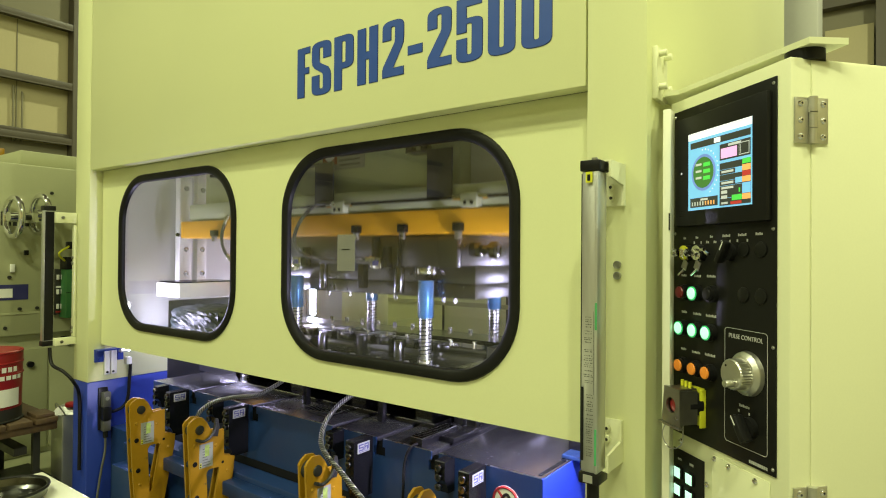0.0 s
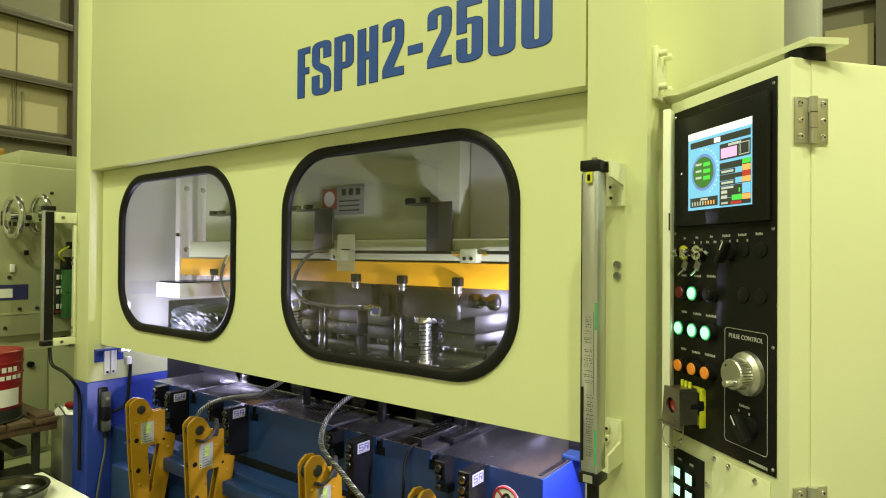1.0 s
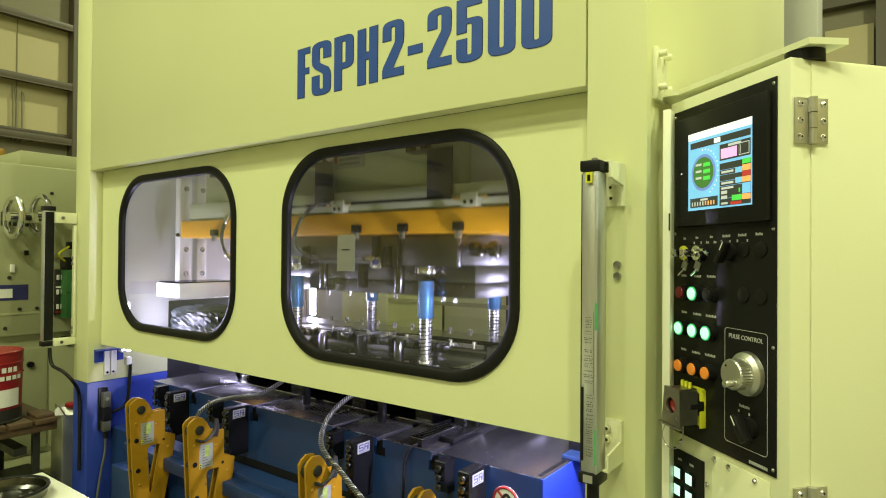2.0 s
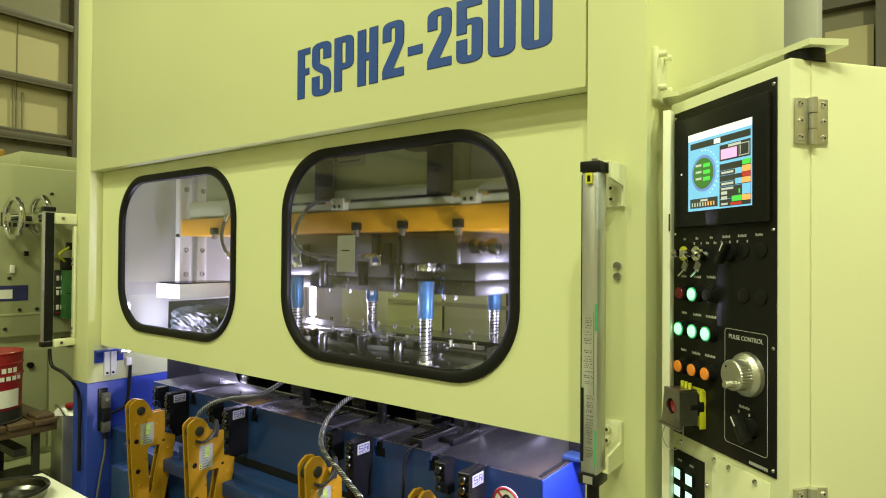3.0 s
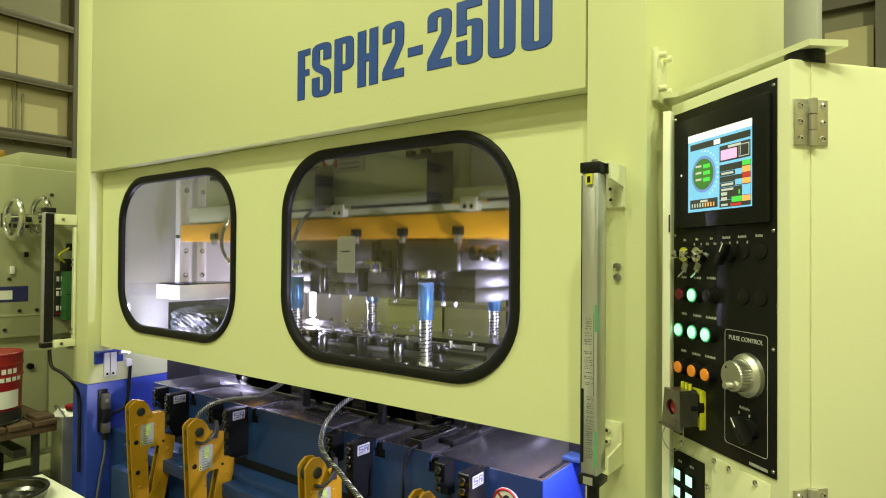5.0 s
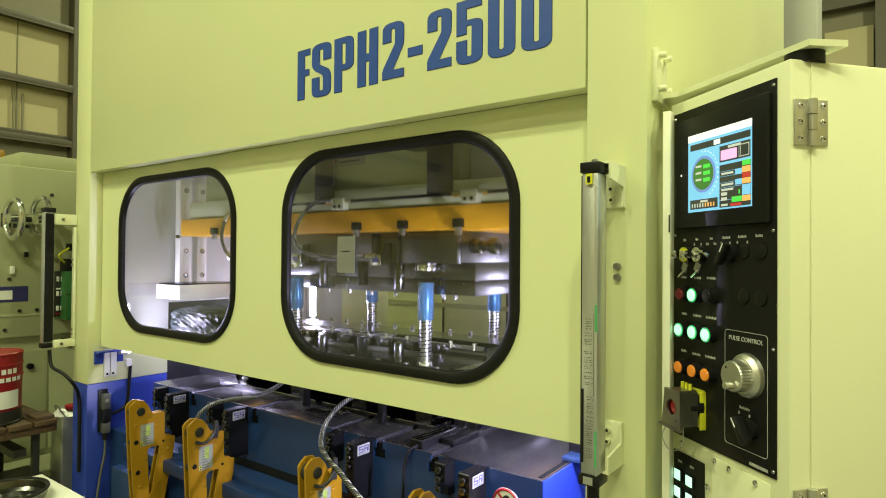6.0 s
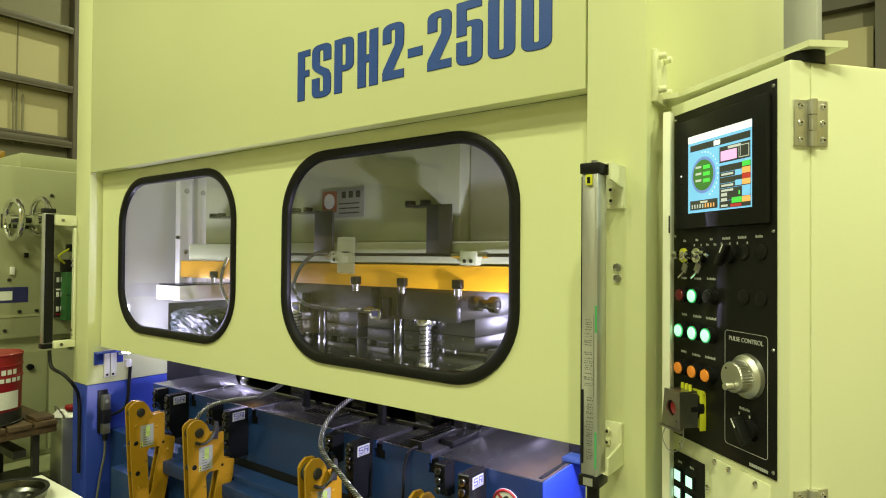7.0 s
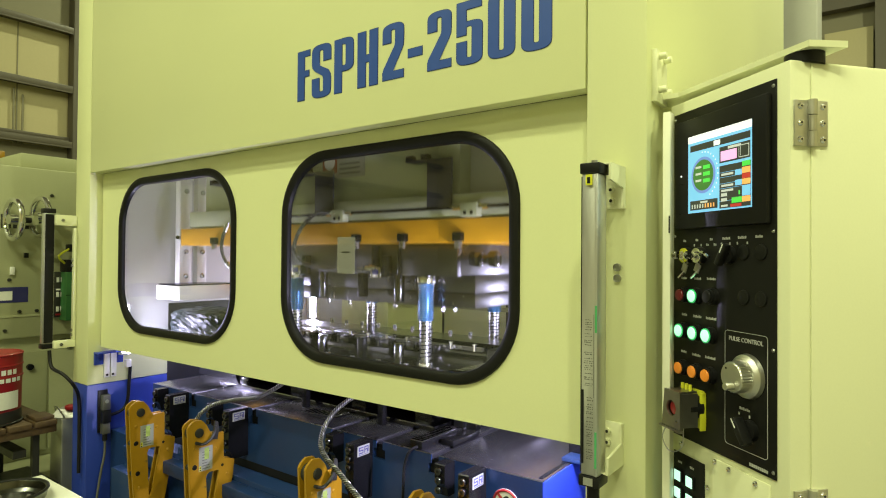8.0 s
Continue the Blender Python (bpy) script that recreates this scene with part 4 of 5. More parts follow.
def clamp_block(m, w, logo):
    """A black lifter block with a row of socket screws on its narrow front."""
    c = thing("die_lifter_block", "black steel die lifter block with socket screws", "lifter block", m, group="black lifter blocks on the bolster")
    deep, low = (0.096, -0.205) if logo else (0.055, -0.105)
    bm = bmesh.new()
    slab(bm, [(0.0, -0.003), (0.003, 0.0), (deep, 0.0), (deep, low), (0.022, low), (0.012, low + 0.030), (0.0, low + 0.045)], -w / 2, w / 2)
    for v in bm.verts:
        v.co = Vector((v.co.y, v.co.x, v.co.z))
    part("block", bm, BLACK_BLOCK, c, smooth=False)
    for z in (-0.020, -0.050, -0.080, -0.135)[: 4 if logo else 3]:
        part("screw", bolt(bmesh.new(), (0.0, 0.0, z), (0, -1, 0), 0.0125, 0.012), DIE, c)
        part("socket", rods(((0.0, -0.0126, z), (0.0, -0.0132, z), 0.006), seg=6), BLACK, c)
    if logo:
        n = part("maker_plate", B(w / 2 + 0.0003, w / 2 + 0.0012, 0.018, 0.078, -0.046, -0.010), PAPER_GREY, c, "pale maker plate with blue mark")
        bm = bmesh.new()
        for y0, y1, z0, z1 in ((0.021, 0.041, -0.016, -0.0125), (0.021, 0.041, -0.0245, -0.021), (0.021, 0.041, -0.033, -0.0295), (0.021, 0.0245, -0.021, -0.016), (0.0375, 0.041, -0.0295, -0.0245),
                               (0.045, 0.0635, -0.016, -0.0125), (0.045, 0.0635, -0.0245, -0.021), (0.045, 0.0485, -0.033, -0.016), (0.060, 0.0635, -0.021, -0.016), (0.0565, 0.0635, -0.033, -0.0245), (0.021, 0.0635, -0.0375, -0.0358)):
            box(bm, w / 2 + 0.0013, w / 2 + 0.0017, (y0 - 0.016) * 1.15 + 0.018, (y1 - 0.016) * 1.15 + 0.018, (z0 + 0.008) * 1.12 - 0.010, (z1 + 0.008) * 1.12 - 0.010)
        part("maker_mark", bm, NAVY, n)
    return c


for x in (-2.695, -2.228, -1.492, -1.008):
    clamp_block(pose(x - 0.020, 1.503, 0.842), 0.040, True)
for x in (-2.879, -2.412, -1.640, -1.129):
    clamp_block(pose(x - 0.020, 1.544, 0.838), 0.040, False)


def hose(points, r, label, mat, ribs=True):
    h = thing("braided_hose" if ribs else "black_cable", label, "hose" if ribs else "cable")
    part("sheath", S(points, r, smooth=8, seg=12), mat, h)
    if ribs:
        tagged(part("wire_braid", braid(bmesh.new(), points, r, strands=4, pitch=0.040, wire=0.0017, turns=(1,)), BRAID_WIRE, h, "steel wire braid"), kind="stuff")
    return h


hose([(-2.310, 1.400, 0.793), (-2.306, 1.420, 0.837), (-2.275, 1.460, 0.872), (-2.207, 1.500, 0.893), (-2.108, 1.540, 0.910), (-2.094, 1.600, 0.925), (-2.103, 1.680, 0.946)], 0.0080, "steel braided hose from arm to die", BRAID)
hose([(-1.278, 1.360, 0.716), (-1.359, 1.380, 0.743), (-1.458, 1.400, 0.784), (-1.543, 1.420, 0.811), (-1.602, 1.450, 0.835), (-1.635, 1.490, 0.870), (-1.637, 1.530, 0.914), (-1.633, 1.580, 0.946), (-1.620, 1.640, 0.973)], 0.0080, "steel braided hose from arm to die", BRAID)
hose([(-1.334, 1.580, 0.628), (-1.330, 1.580, 0.726), (-1.328, 1.585, 0.792), (-1.310, 1.590, 0.837), (-1.287, 1.620, 0.854)], 0.0050, "thin black cable over the bolster edge", BLACK, False)


hose([(-2.392, 1.43, 0.728), (-2.416, 1.43, 0.651), (-2.419, 1.43, 0.583), (-2.408, 1.43, 0.512)], 0.0065, "short green-grey braided hose hanging behind a die carrier", HOSE_GREEN)


# bolster blue made darker: weaker light on the ledge is put into the colour
LEDGE_BLUE = material("blue_ledge_paint_shaded", (0.008, 0.022, 0.065), 0.4, vary=0.1, scale=8)


def loose_die_parts():
    k = thing("t_slot_clamp", "dark steel clamp bar lying in the bolster slot", "clamp bar")
    x = -1.299
    part("bar", B(x - 0.028, x + 0.028, 1.608, 1.815, 0.8415, 0.868, bevel=0.002), BLACK_BLOCK, k)
    part("bright_top", B(x - 0.026, x + 0.026, 1.610, 1.813, 0.8682, 0.8698), STEEL, k)
    for i in range(12):
        part("tooth", B(x - 0.024, x + 0.024, 1.613 + 0.0165 * i, 1.624 + 0.0165 * i, 0.870, 0.8715), DIE, k)
    c = thing("dark_wedge", "dark steel wedge lying beside the clamp bar", "wedge")
    part("wedge", B(-1.262, -1.205, 1.700, 1.860, 0.8415, 0.862, bevel=0.002), BLACK_BLOCK, c)
    for x, y, h in ((-1.335, 1.93, 0.10), (-1.255, 1.90, 0.09)):
        c = thing("bright_spacer", "bright ground steel spacer standing on the bolster", "spacer", pose(x, y, 0.8415))
        part("spacer", B(-0.022, 0.022, -0.018, 0.018, 0.0, h, bevel=0.002), SHOE, c)
    c = thing("spring_strip", "thin metal stamping strip lying on the bolster", "strip", pose(-1.905, 1.735, 0.8425, 0, 0, 8))
    part("strip", B(-0.09, 0.09, -0.035, 0.035, 0.0, 0.001), STEEL, c)
    for i in range(9):
        part("stamped_rib", B(-0.076 + 0.018 * i, -0.069 + 0.018 * i, -0.027, 0.027, 0.0012, 0.0032), DIE, c)
    s = thing("stop_block", "small bright steel stop on the bolster", "stop block", pose(-2.590, 1.850, 0.8415))
    part("base", B(-0.05, 0.05, -0.03, 0.03, 0, 0.018, bevel=0.002), STEEL, s)
    part("head", B(-0.02, 0.02, -0.02, 0.02, 0.0185, 0.045, bevel=0.002), STEEL, s)
    b = thing("rest_plate", "small blue steel rest with black pad on the bolster", "rest plate")
    x, y = -0.867, 1.769
    part("plate", B(x + 0.02, x + 0.14, y + 0.03, y + 0.10, 0.8435, 0.855, bevel=0.002), LEDGE_BLUE, b, "blue ledge plate with shade painted in")
    part("pad", B(x + 0.012, x + 0.14, y + 0.101, y + 0.16, 0.8435, 0.905, bevel=0.003), BLACK_BLOCK, b, "black pad")
    for xx in (-2.039, -1.594):
        p = thing("die_support", "black steel pillar between bolster and door", "support post", pose(xx, 1.76, 0.8415))
        part("post", B(-0.014, 0.014, -0.012, 0.012, 0.0, 0.16, bevel=0.002), BLACK_BLOCK, p)
    f = thing("trim_frame", "bent strip of bright trim on the bolster", "trim")
    part("strip", S([(-1.931, 1.675, 0.845), (-1.806, 1.664, 0.845), (-1.794, 1.784, 0.845), (-1.942, 1.861, 0.845)], 0.003, smooth=1, seg=6), DIE, f)


loose_die_parts()


SWITCH = material("worn_grey_case", (0.09, 0.09, 0.08), 0.5, vary=0.25, scale=24, bump=0.05)


def leg_fittings():
    b = thing("lamp_bracket", "blue and white bracket on the column", "bracket")
    x = -3.311
    part("blue_plate", B(x, x + 0.012, 1.43, 1.475, 0.925, 0.985, bevel=0.002), BLUE, b)
    part("shelf", B(x, x + 0.05, 1.43, 1.58, 0.985, 0.992), BLUE, b)
    for y0, y1 in ((1.478, 1.507), (1.512, 1.541)):
        part("white_plate", B(x, x + 0.014, y0, y1, 0.855, 0.982, bevel=0.002), WHITE, b, "white sensor plate")
    part("tab_screw", bolt(bmesh.new(), (x + 0.012, 1.452, 0.945), (1, 0, 0), 0.008, 0.004), BLUE, b)
    part("lamp_socket", B(x, x + 0.03, 1.585, 1.612, 0.895, 0.935, bevel=0.003), PAPER, b, "white lamp plug")
    part("blue_tab", B(x, x + 0.012, 1.545, 1.575, 0.925, 0.982), BLUE, b)
    for y in (1.492, 1.522):
        part("screw", bolt(bmesh.new(), (x + 0.014, y, 0.868), (1, 0, 0), 0.006, 0.004), BLACK, b)
    s = thing("door_switch", "grey and black door switch on the blue column", "switch")
    part("backplate", B(x, x + 0.010, 1.452, 1.500, 0.570, 0.790, bevel=0.003), BLACK, s)
    part("upper_case", B(x + 0.0102, x + 0.045, 1.462, 1.500, 0.690, 0.768, bevel=0.004), SWITCH, s, "worn grey switch case")
    part("case_mark", rods(((x + 0.045, 1.481, 0.735), (x + 0.0458, 1.481, 0.735), 0.010), seg=16), PAPER_GREY, s)
    part("middle_case", B(x + 0.0102, x + 0.050, 1.460, 1.502, 0.622, 0.688, bevel=0.004), BLACK, s)
    part("lower_case", B(x + 0.0102, x + 0.045, 1.462, 1.500, 0.565, 0.620, bevel=0.004), SWITCH, s, "worn grey switch case")
    part("gland", rods(((x + 0.025, 1.481, 0.564), (x + 0.025, 1.481, 0.53), 0.012)), BLACK, s)
    hose([(x + 0.025, 1.481, 0.54), (x + 0.03, 1.478, 0.46), (x + 0.04, 1.455, 0.36), (x + 0.05, 1.43, 0.20), (x + 0.06, 1.42, 0.01)], 0.006, "grey cable hanging down the column", SWITCH, False)
    hose([(-3.290, 1.609, 0.899), (-3.290, 1.604, 0.811), (-3.290, 1.596, 0.712), (-3.290, 1.564, 0.667), (-3.290, 1.492, 0.652)], 0.0085, "black cable on the blue column", BLACK, False)
    hose([(-3.460, 1.280, 1.004), (-3.429, 1.280, 0.924), (-3.344, 1.300, 0.894), (-3.300, 1.330, 0.843), (-3.367, 1.385, 0.755), (-3.356, 1.385, 0.581), (-3.356, 1.385, 0.372)], 0.0085, "black cable from light curtain down the column", BLACK, False)
    c = thing("blue_step_box", "blue steel box at the foot of the column", "box")
    part("case", B(-3.039, -3.039 + 0.30, 1.40, 1.50, 0.0, 0.466, bevel=0.005), BLUE_STEEL, c)


leg_fittings()


# ---- control cabinet ----


def cabinet():
    m = pose(-0.1696, 1.2822, -0.33, 0, 0, -40.1) @ Matrix.Scale(1.22, 4)
    c = thing("control_cabinet", "cream control cabinet with black operator panel", "cabinet", m)
    top = 1.78
    part("body", B(-0.2690, 0.0305, 0.0, 0.44, 0.86, 1.803, bevel=0.004), CREAM_PALE, c)
    d = part("side_door", B(0.0308, 0.0335, 0.036, 0.44, 0.875, 1.798, bevel=0.001), CREAM_PALE, c, "cream hinged side door")
    for z in (1.7065, 1.121):
        h = part("hinge", rods(((0.0365, 0.0345, z - 0.0355), (0.0365, 0.0345, z - 0.0125), 0.0068), ((0.0365, 0.0345, z - 0.0115), (0.0365, 0.0345, z + 0.0115), 0.0062), ((0.0365, 0.0345, z + 0.0125), (0.0365, 0.0345, z + 0.0355), 0.0068), seg=18), NICKEL, d, "steel butt hinge")
        part("hinge_leaf", B(0.0312, 0.0345, 0.0045, 0.0280, z - 0.0345, z + 0.0345, bevel=0.0006), NICKEL, h)
        part("hinge_leaf", B(0.0337, 0.0365, 0.0415, 0.0625, z - 0.0345, z + 0.0345, bevel=0.0006), NICKEL, h)
        for y, x in ((0.0145, 0.0345), (0.0535, 0.0365)):
            for k in (-0.025, 0.0, 0.025):
                part("hinge_screw", rods(((x, y, z + k), (x + 0.003, y, z + k), 0.0056, 0.0032), seg=16, bevel=0.0006), CHROME, h)
                part("screw_socket", rods(((x + 0.0031, y, z + k), (x + 0.0034, y, z + k), 0.0018), seg=6), BLACK, h)
    p = part("operator_panel", B(-0.2525, 0.0065, -0.003, -0.0003, top - 0.6185, top, bevel=0.0008), PANEL, c, "black operator panel")
    for x, z in ((0.001, top - 0.010), (0.001, top - 0.236), (0.001, top - 0.420), (0.001, top - 0.608), (-0.248, top - 0.01), (-0.248, top - 0.236)):
        part("panel_screw", rods(((x, -0.003, z), (x, -0.0048, z), 0.0032, 0.002), seg=10), STEEL, p)
    # touch screen
    t = part("touch_screen", B(-0.2325, -0.001, -0.014, -0.0032, top - 0.2235, top - 0.0205, bevel=0.003), BLACK, p, "black framed touch screen, lit")
    x0, x1, z0, z1 = -0.1925, -0.0310, top - 0.1957, top - 0.0545
    w, h = x1 - x0, z1 - z0

    def field(name, a, b, u, v, mat, layer=1, parent=t):
        """A flat field of the screen; a..b across and u..v down, as shares of its size."""
        y = -0.0142 - 0.0003 * layer
        return part(name, B(x0 + a * w, x0 + b * w, y - 0.0002, y, z1 - v * h, z1 - u * h), mat, parent, smooth=False)
    scr = field("display", 0, 1, 0, 1, SKY, 0)
    scr["label"] = "lit light blue display"
    field("title_bar", 0, 1, 0.0, 0.09, LIT, 1, scr)
    field("dark_bar", 0.04, 0.98, 0.125, 0.205, INK, 1, scr)
    field("title_bars", 0.44, 0.54, 0.135, 0.195, LIT, 2, scr)
    field("lamp_table", 0.04, 0.50, 0.845, 0.965, INK, 1, scr)
    for k in range(9):
        field("lamp_mark", 0.07 + 0.045 * k, 0.09 + 0.045 * k, 0.895, 0.945, LIT_ORANGE if k > 4 else LIT_GREY, 2, scr)
    field("lamp_title", 0.22, 0.34, 0.86, 0.885, LIT_GREY, 2, scr)
    field("mode_box", 0.53, 0.98, 0.235, 0.43, INK, 1, scr)
    field("pink_field", 0.55, 0.79, 0.29, 0.41, PINK, 2, scr)
    field("mode_title", 0.66, 0.85, 0.245, 0.275, LIT_GREY, 2, scr)
    field("graph_frame", 0.82, 0.965, 0.265, 0.41, LIT_GREY, 2, scr)
    field("graph", 0.828, 0.957, 0.275, 0.40, INK, 3, scr)
    field("graph_line", 0.845, 0.85, 0.285, 0.39, LIT_GREY, 4, scr)
    for k, (u, v) in enumerate(((0.465, 0.545), (0.55, 0.605), (0.61, 0.68), (0.685, 0.74), (0.745, 0.89), (0.895, 0.98))):
        field("data_field", 0.53, 0.985, u, v, INK, 1, scr)
        if k in (1, 3, 4):
            field("data_text", 0.56, 0.74, u + 0.012, min(v, u + 0.05) - 0.012, LIT_GREY, 2, scr)
    for a, b, u, v, mat in ((0.87, 0.985, 0.46, 0.52, LIT_GREEN), (0.77, 0.865, 0.545, 0.61, SKY), (0.87, 0.985, 0.53, 0.60, LIT_ORANGE), (0.87, 0.985, 0.605, 0.66, LIT_RED),
                            (0.77, 0.865, 0.665, 0.73, SKY), (0.87, 0.985, 0.665, 0.73, LIT_ORANGE), (0.87, 0.985, 0.74, 0.86, SKY), (0.87, 0.985, 0.865, 0.93, LIT_ORANGE),
                            (0.72, 0.865, 0.865, 0.93, LIT_GREEN), (0.56, 0.65, 0.80, 0.84, LIT_GREY), (0.56, 0.65, 0.86, 0.90, LIT_GREY), (0.70, 0.86, 0.94, 0.975, LIT_RED), (0.56, 0.66, 0.94, 0.965, LIT_GREY), (0.82, 0.84, 0.79, 0.84, LIT_GREEN)):
        field("data_cell", a, b, u, v, mat, 3, scr)
    gx, gz = x0 + 0.265 * w, z1 - 0.53 * h
    part("gauge_ring", rods(((gx, -0.0145, gz), (gx, -0.0149, gz), 0.0325), seg=48), RING, scr, "blue gauge ring")
    part("gauge", rods(((gx, -0.0150, gz), (gx, -0.0153, gz), 0.0275), seg=48), GAUGE, scr, "dark green round gauge")
    for k in range(3):
        z = gz + 0.013 - 0.012 * k
        part("gauge_text", B(gx - 0.020, gx - 0.004, -0.0157, -0.0154, z, z + 0.004), LIT_GREY, scr)
        part("gauge_value", B(gx + 0.001, gx + 0.019, -0.0157, -0.0154, z - 0.003, z + 0.004), LIT_GREEN, scr)
    part("screen_light", rods(((-0.213, -0.0138, top - 0.124), (-0.213, -0.0150, top - 0.124), 0.0018), seg=10), LIT, t)
    for z in (-0.140, -0.196, -0.205):
        part("bezel_slot", B(-0.219, -0.207, -0.0145, -0.0138, top + z, top + z + 0.0012), PANEL, t)
    for q in range(14):
        a = radians(-62 + 12 * q)
        part("gauge_tick", B(gx + 0.039 * math.cos(a) - 0.0008, gx + 0.039 * math.cos(a) + 0.0008, -0.0150, -0.0146, gz + 0.041 * math.sin(a) - 0.0012, gz + 0.041 * math.sin(a) + 0.0012), LIT, scr)
    # push buttons
    def button(u, v, mat, lit=True):
        b = part("push_button", rods(((u, -0.003, top + v), (u, -0.012, top + v), 0.0150), ((u, -0.012, top + v), (u, -0.0165, top + v), 0.0132), seg=28), BLACK, p, "round push button")
        if mat is LENS_GREEN:
            part("lens_rim", rods(((u, -0.0166, top + v), (u, -0.0182, top + v), 0.0130), seg=28), GREEN_RIM, b, "green glowing rim")
        if mat:
            part("lens", rods(((u, -0.0166, top + v), (u, -0.020, top + v), 0.0112, 0.0102), seg=28, bevel=0.001), mat, b, "glowing lens" if lit else "")
        return b
    k = 0.026
    for u in (-0.243, -0.203, -0.166):
        button(u + k, -0.415, LENS_GREEN)
        button(u + k - 0.001, -0.4855, LENS_ORANGE)
    button(-0.240 + k, -0.3475, LENS_RED)
    button(-0.204 + k, -0.3475, LENS_GREEN)
    button(-0.162 + k, -0.3460, BLACK, False)
    for u in (-0.0617, -0.0231):
        for v in (-0.268, -0.3425):
            part("blank_plug", rods(((u, -0.003, top + v), (u, -0.006, top + v), 0.0125), seg=24, bevel=0.001), PANEL, p, "black blank plug")
    # key switches
    for i, u in enumerate((-0.205, -0.168)):
        s = part("key_switch", rods(((u, -0.003, top - 0.273), (u, -0.014, top - 0.273), 0.0145), seg=24), BLACK, p, "key switch with keys")
        part("ring", rods(((u, -0.0142, top - 0.273), (u, -0.0165, top - 0.273), 0.0135), seg=24), YELLOW_TAG if i == 0 else CHROME, s, "yellow ring" if i == 0 else "")
        part("barrel", rods(((u, -0.0166, top - 0.273), (u, -0.020, top - 0.273), 0.008), seg=18), CHROME, s)
        part("key", B(u - 0.0012, u + 0.0012, -0.030, -0.0202, top - 0.279, top - 0.267), CHROME, s)
        part("key_bow", rods(((u - 0.0015, -0.034, top - 0.273), (u + 0.0015, -0.034, top - 0.273), 0.0075), seg=18), CHROME, s)
    for (u, v), (a, b) in (((-0.1918, -0.2961), (-0.2105, -0.3148)), ((-0.1556, -0.296), (-0.1736, -0.3142))):
        bow = part("hanging_key", B(-0.0075, 0.0075, -0.0010, 0.0010, -0.0085, 0.0085, bevel=0.0008), GUNMETAL, s, "worn key hanging on a ring")
        bow.matrix_local = pose(u, -0.022, top + v, 0, 28, 0)
        part("key_blade", rods(((u, -0.022, top + v - 0.006), (a, -0.022, top + b), 0.0019), seg=8), CHROME, s)
        part("key_ring", S([(u + 0.001 + 0.006 * math.cos(q), -0.022 - 0.003 * math.sin(q), top + v + 0.013 + 0.006 * math.sin(q)) for q in [k * math.pi / 6 for k in range(12)]], 0.0007, closed=True, smooth=2, seg=5), CHROME, s)
    for k in range(4):
        x = -0.159 + 0.011 * k
        part("ring_key", rods(((x, -0.029, top - 0.268 - 0.003 * (k % 2)), (x + 0.012, -0.031, top - 0.276 + 0.004 * (k % 3)), 0.0030), seg=8), CHROME, s)
    for u in (-0.094, ):
        s = part("selector", rods(((u, -0.003, top - 0.272), (u, -0.012, top - 0.272), 0.0150), seg=24), BLACK, p, "black selector switch")
        knob = part("lever", B(-0.020, 0.020, -0.014, 0.0, -0.005, 0.005, bevel=0.002), BLACK, s)
        knob.matrix_local = pose(u, -0.0122, top - 0.272, 0, -60, 0)
        part("mark", B(0.004, 0.020, -0.0148, -0.0142, -0.001, 0.001), PAPER, knob)
    # small printed captions, as bars
    bm = bmesh.new()
    for u, v, n in ((-0.217, -0.2475, 0.009), (-0.180, -0.2470, 0.011), (-0.141, -0.2465, 0.010), (-0.1034, -0.246, 0.020), (-0.0651, -0.2455, 0.021), (-0.0268, -0.245, 0.018),
                    (-0.188, -0.2565, 0.006), (-0.169, -0.2565, 0.005), (-0.152, -0.2560, 0.008), (-0.132, -0.2560, 0.008), (-0.115, -0.2555, 0.005), (-0.094, -0.2555, 0.005), (-0.076, -0.255, 0.005), (-0.053, -0.255, 0.005),
                    (-0.2185, -0.318, 0.018), (-0.1797, -0.318, 0.020), (-0.1418, -0.317, 0.024), (-0.2182, -0.387, 0.016), (-0.1794, -0.3875, 0.026), (-0.1421, -0.3875, 0.028),
                    (-0.2196, -0.4575, 0.016), (-0.1818, -0.4585, 0.026), (-0.1444, -0.4575, 0.028), (-0.0594, -0.5275, 0.024), (-0.0715, -0.537, 0.005), (-0.0479, -0.5375, 0.005)):
        for j in range(max(1, int(n / 0.004))):
            a = u - n / 2 + 0.004 * j
            box(bm, a, a + 0.0029, -0.0036, -0.0031, top + v, top + v + 0.0045 - 0.001 * (j % 2))
    tagged(part("captions", bm, CAPTION, p, "small white printed captions"), kind="stuff")
    # pulse handwheel
    loop = rounded(-0.1065, -0.0100, top - 0.593, top - 0.4005, 0.006, seg=4)
    part("frame_line", S([(x, -0.0034, z) for x, z in loop], 0.0005, smooth=1, seg=4, closed=True), CAPTION, p, "thin white frame line")
    words("pulse_lettering", "PULSE CONTROL", 0.0105, pose(-0.0965, -0.0034, top - 0.4165, 90, 0, 0), CAPTION, p, span=0.077, thick=0.0, label="white printed words")
    q = part("handwheel", rods(((-0.052, -0.003, top - 0.470), (-0.052, -0.010, top - 0.470), 0.0365, 0.0350), seg=48), NICKEL, p, "satin metal pulse handwheel")
    part("scale_ring", rods(((-0.052, -0.0102, top - 0.470), (-0.052, -0.016, top - 0.470), 0.0345, 0.028), seg=48), NICKEL, q)
    bm = bmesh.new()
    n, r = 64, 0.0245
    ring = [[bm.verts.new((-0.052 + (r + (0.0008 if i % 2 else -0.0008)) * math.cos(2 * math.pi * i / n), y, top - 0.470 + (r + (0.0008 if i % 2 else -0.0008)) * math.sin(2 * math.pi * i / n))) for i in range(n)] for y in (-0.0162, -0.034)]
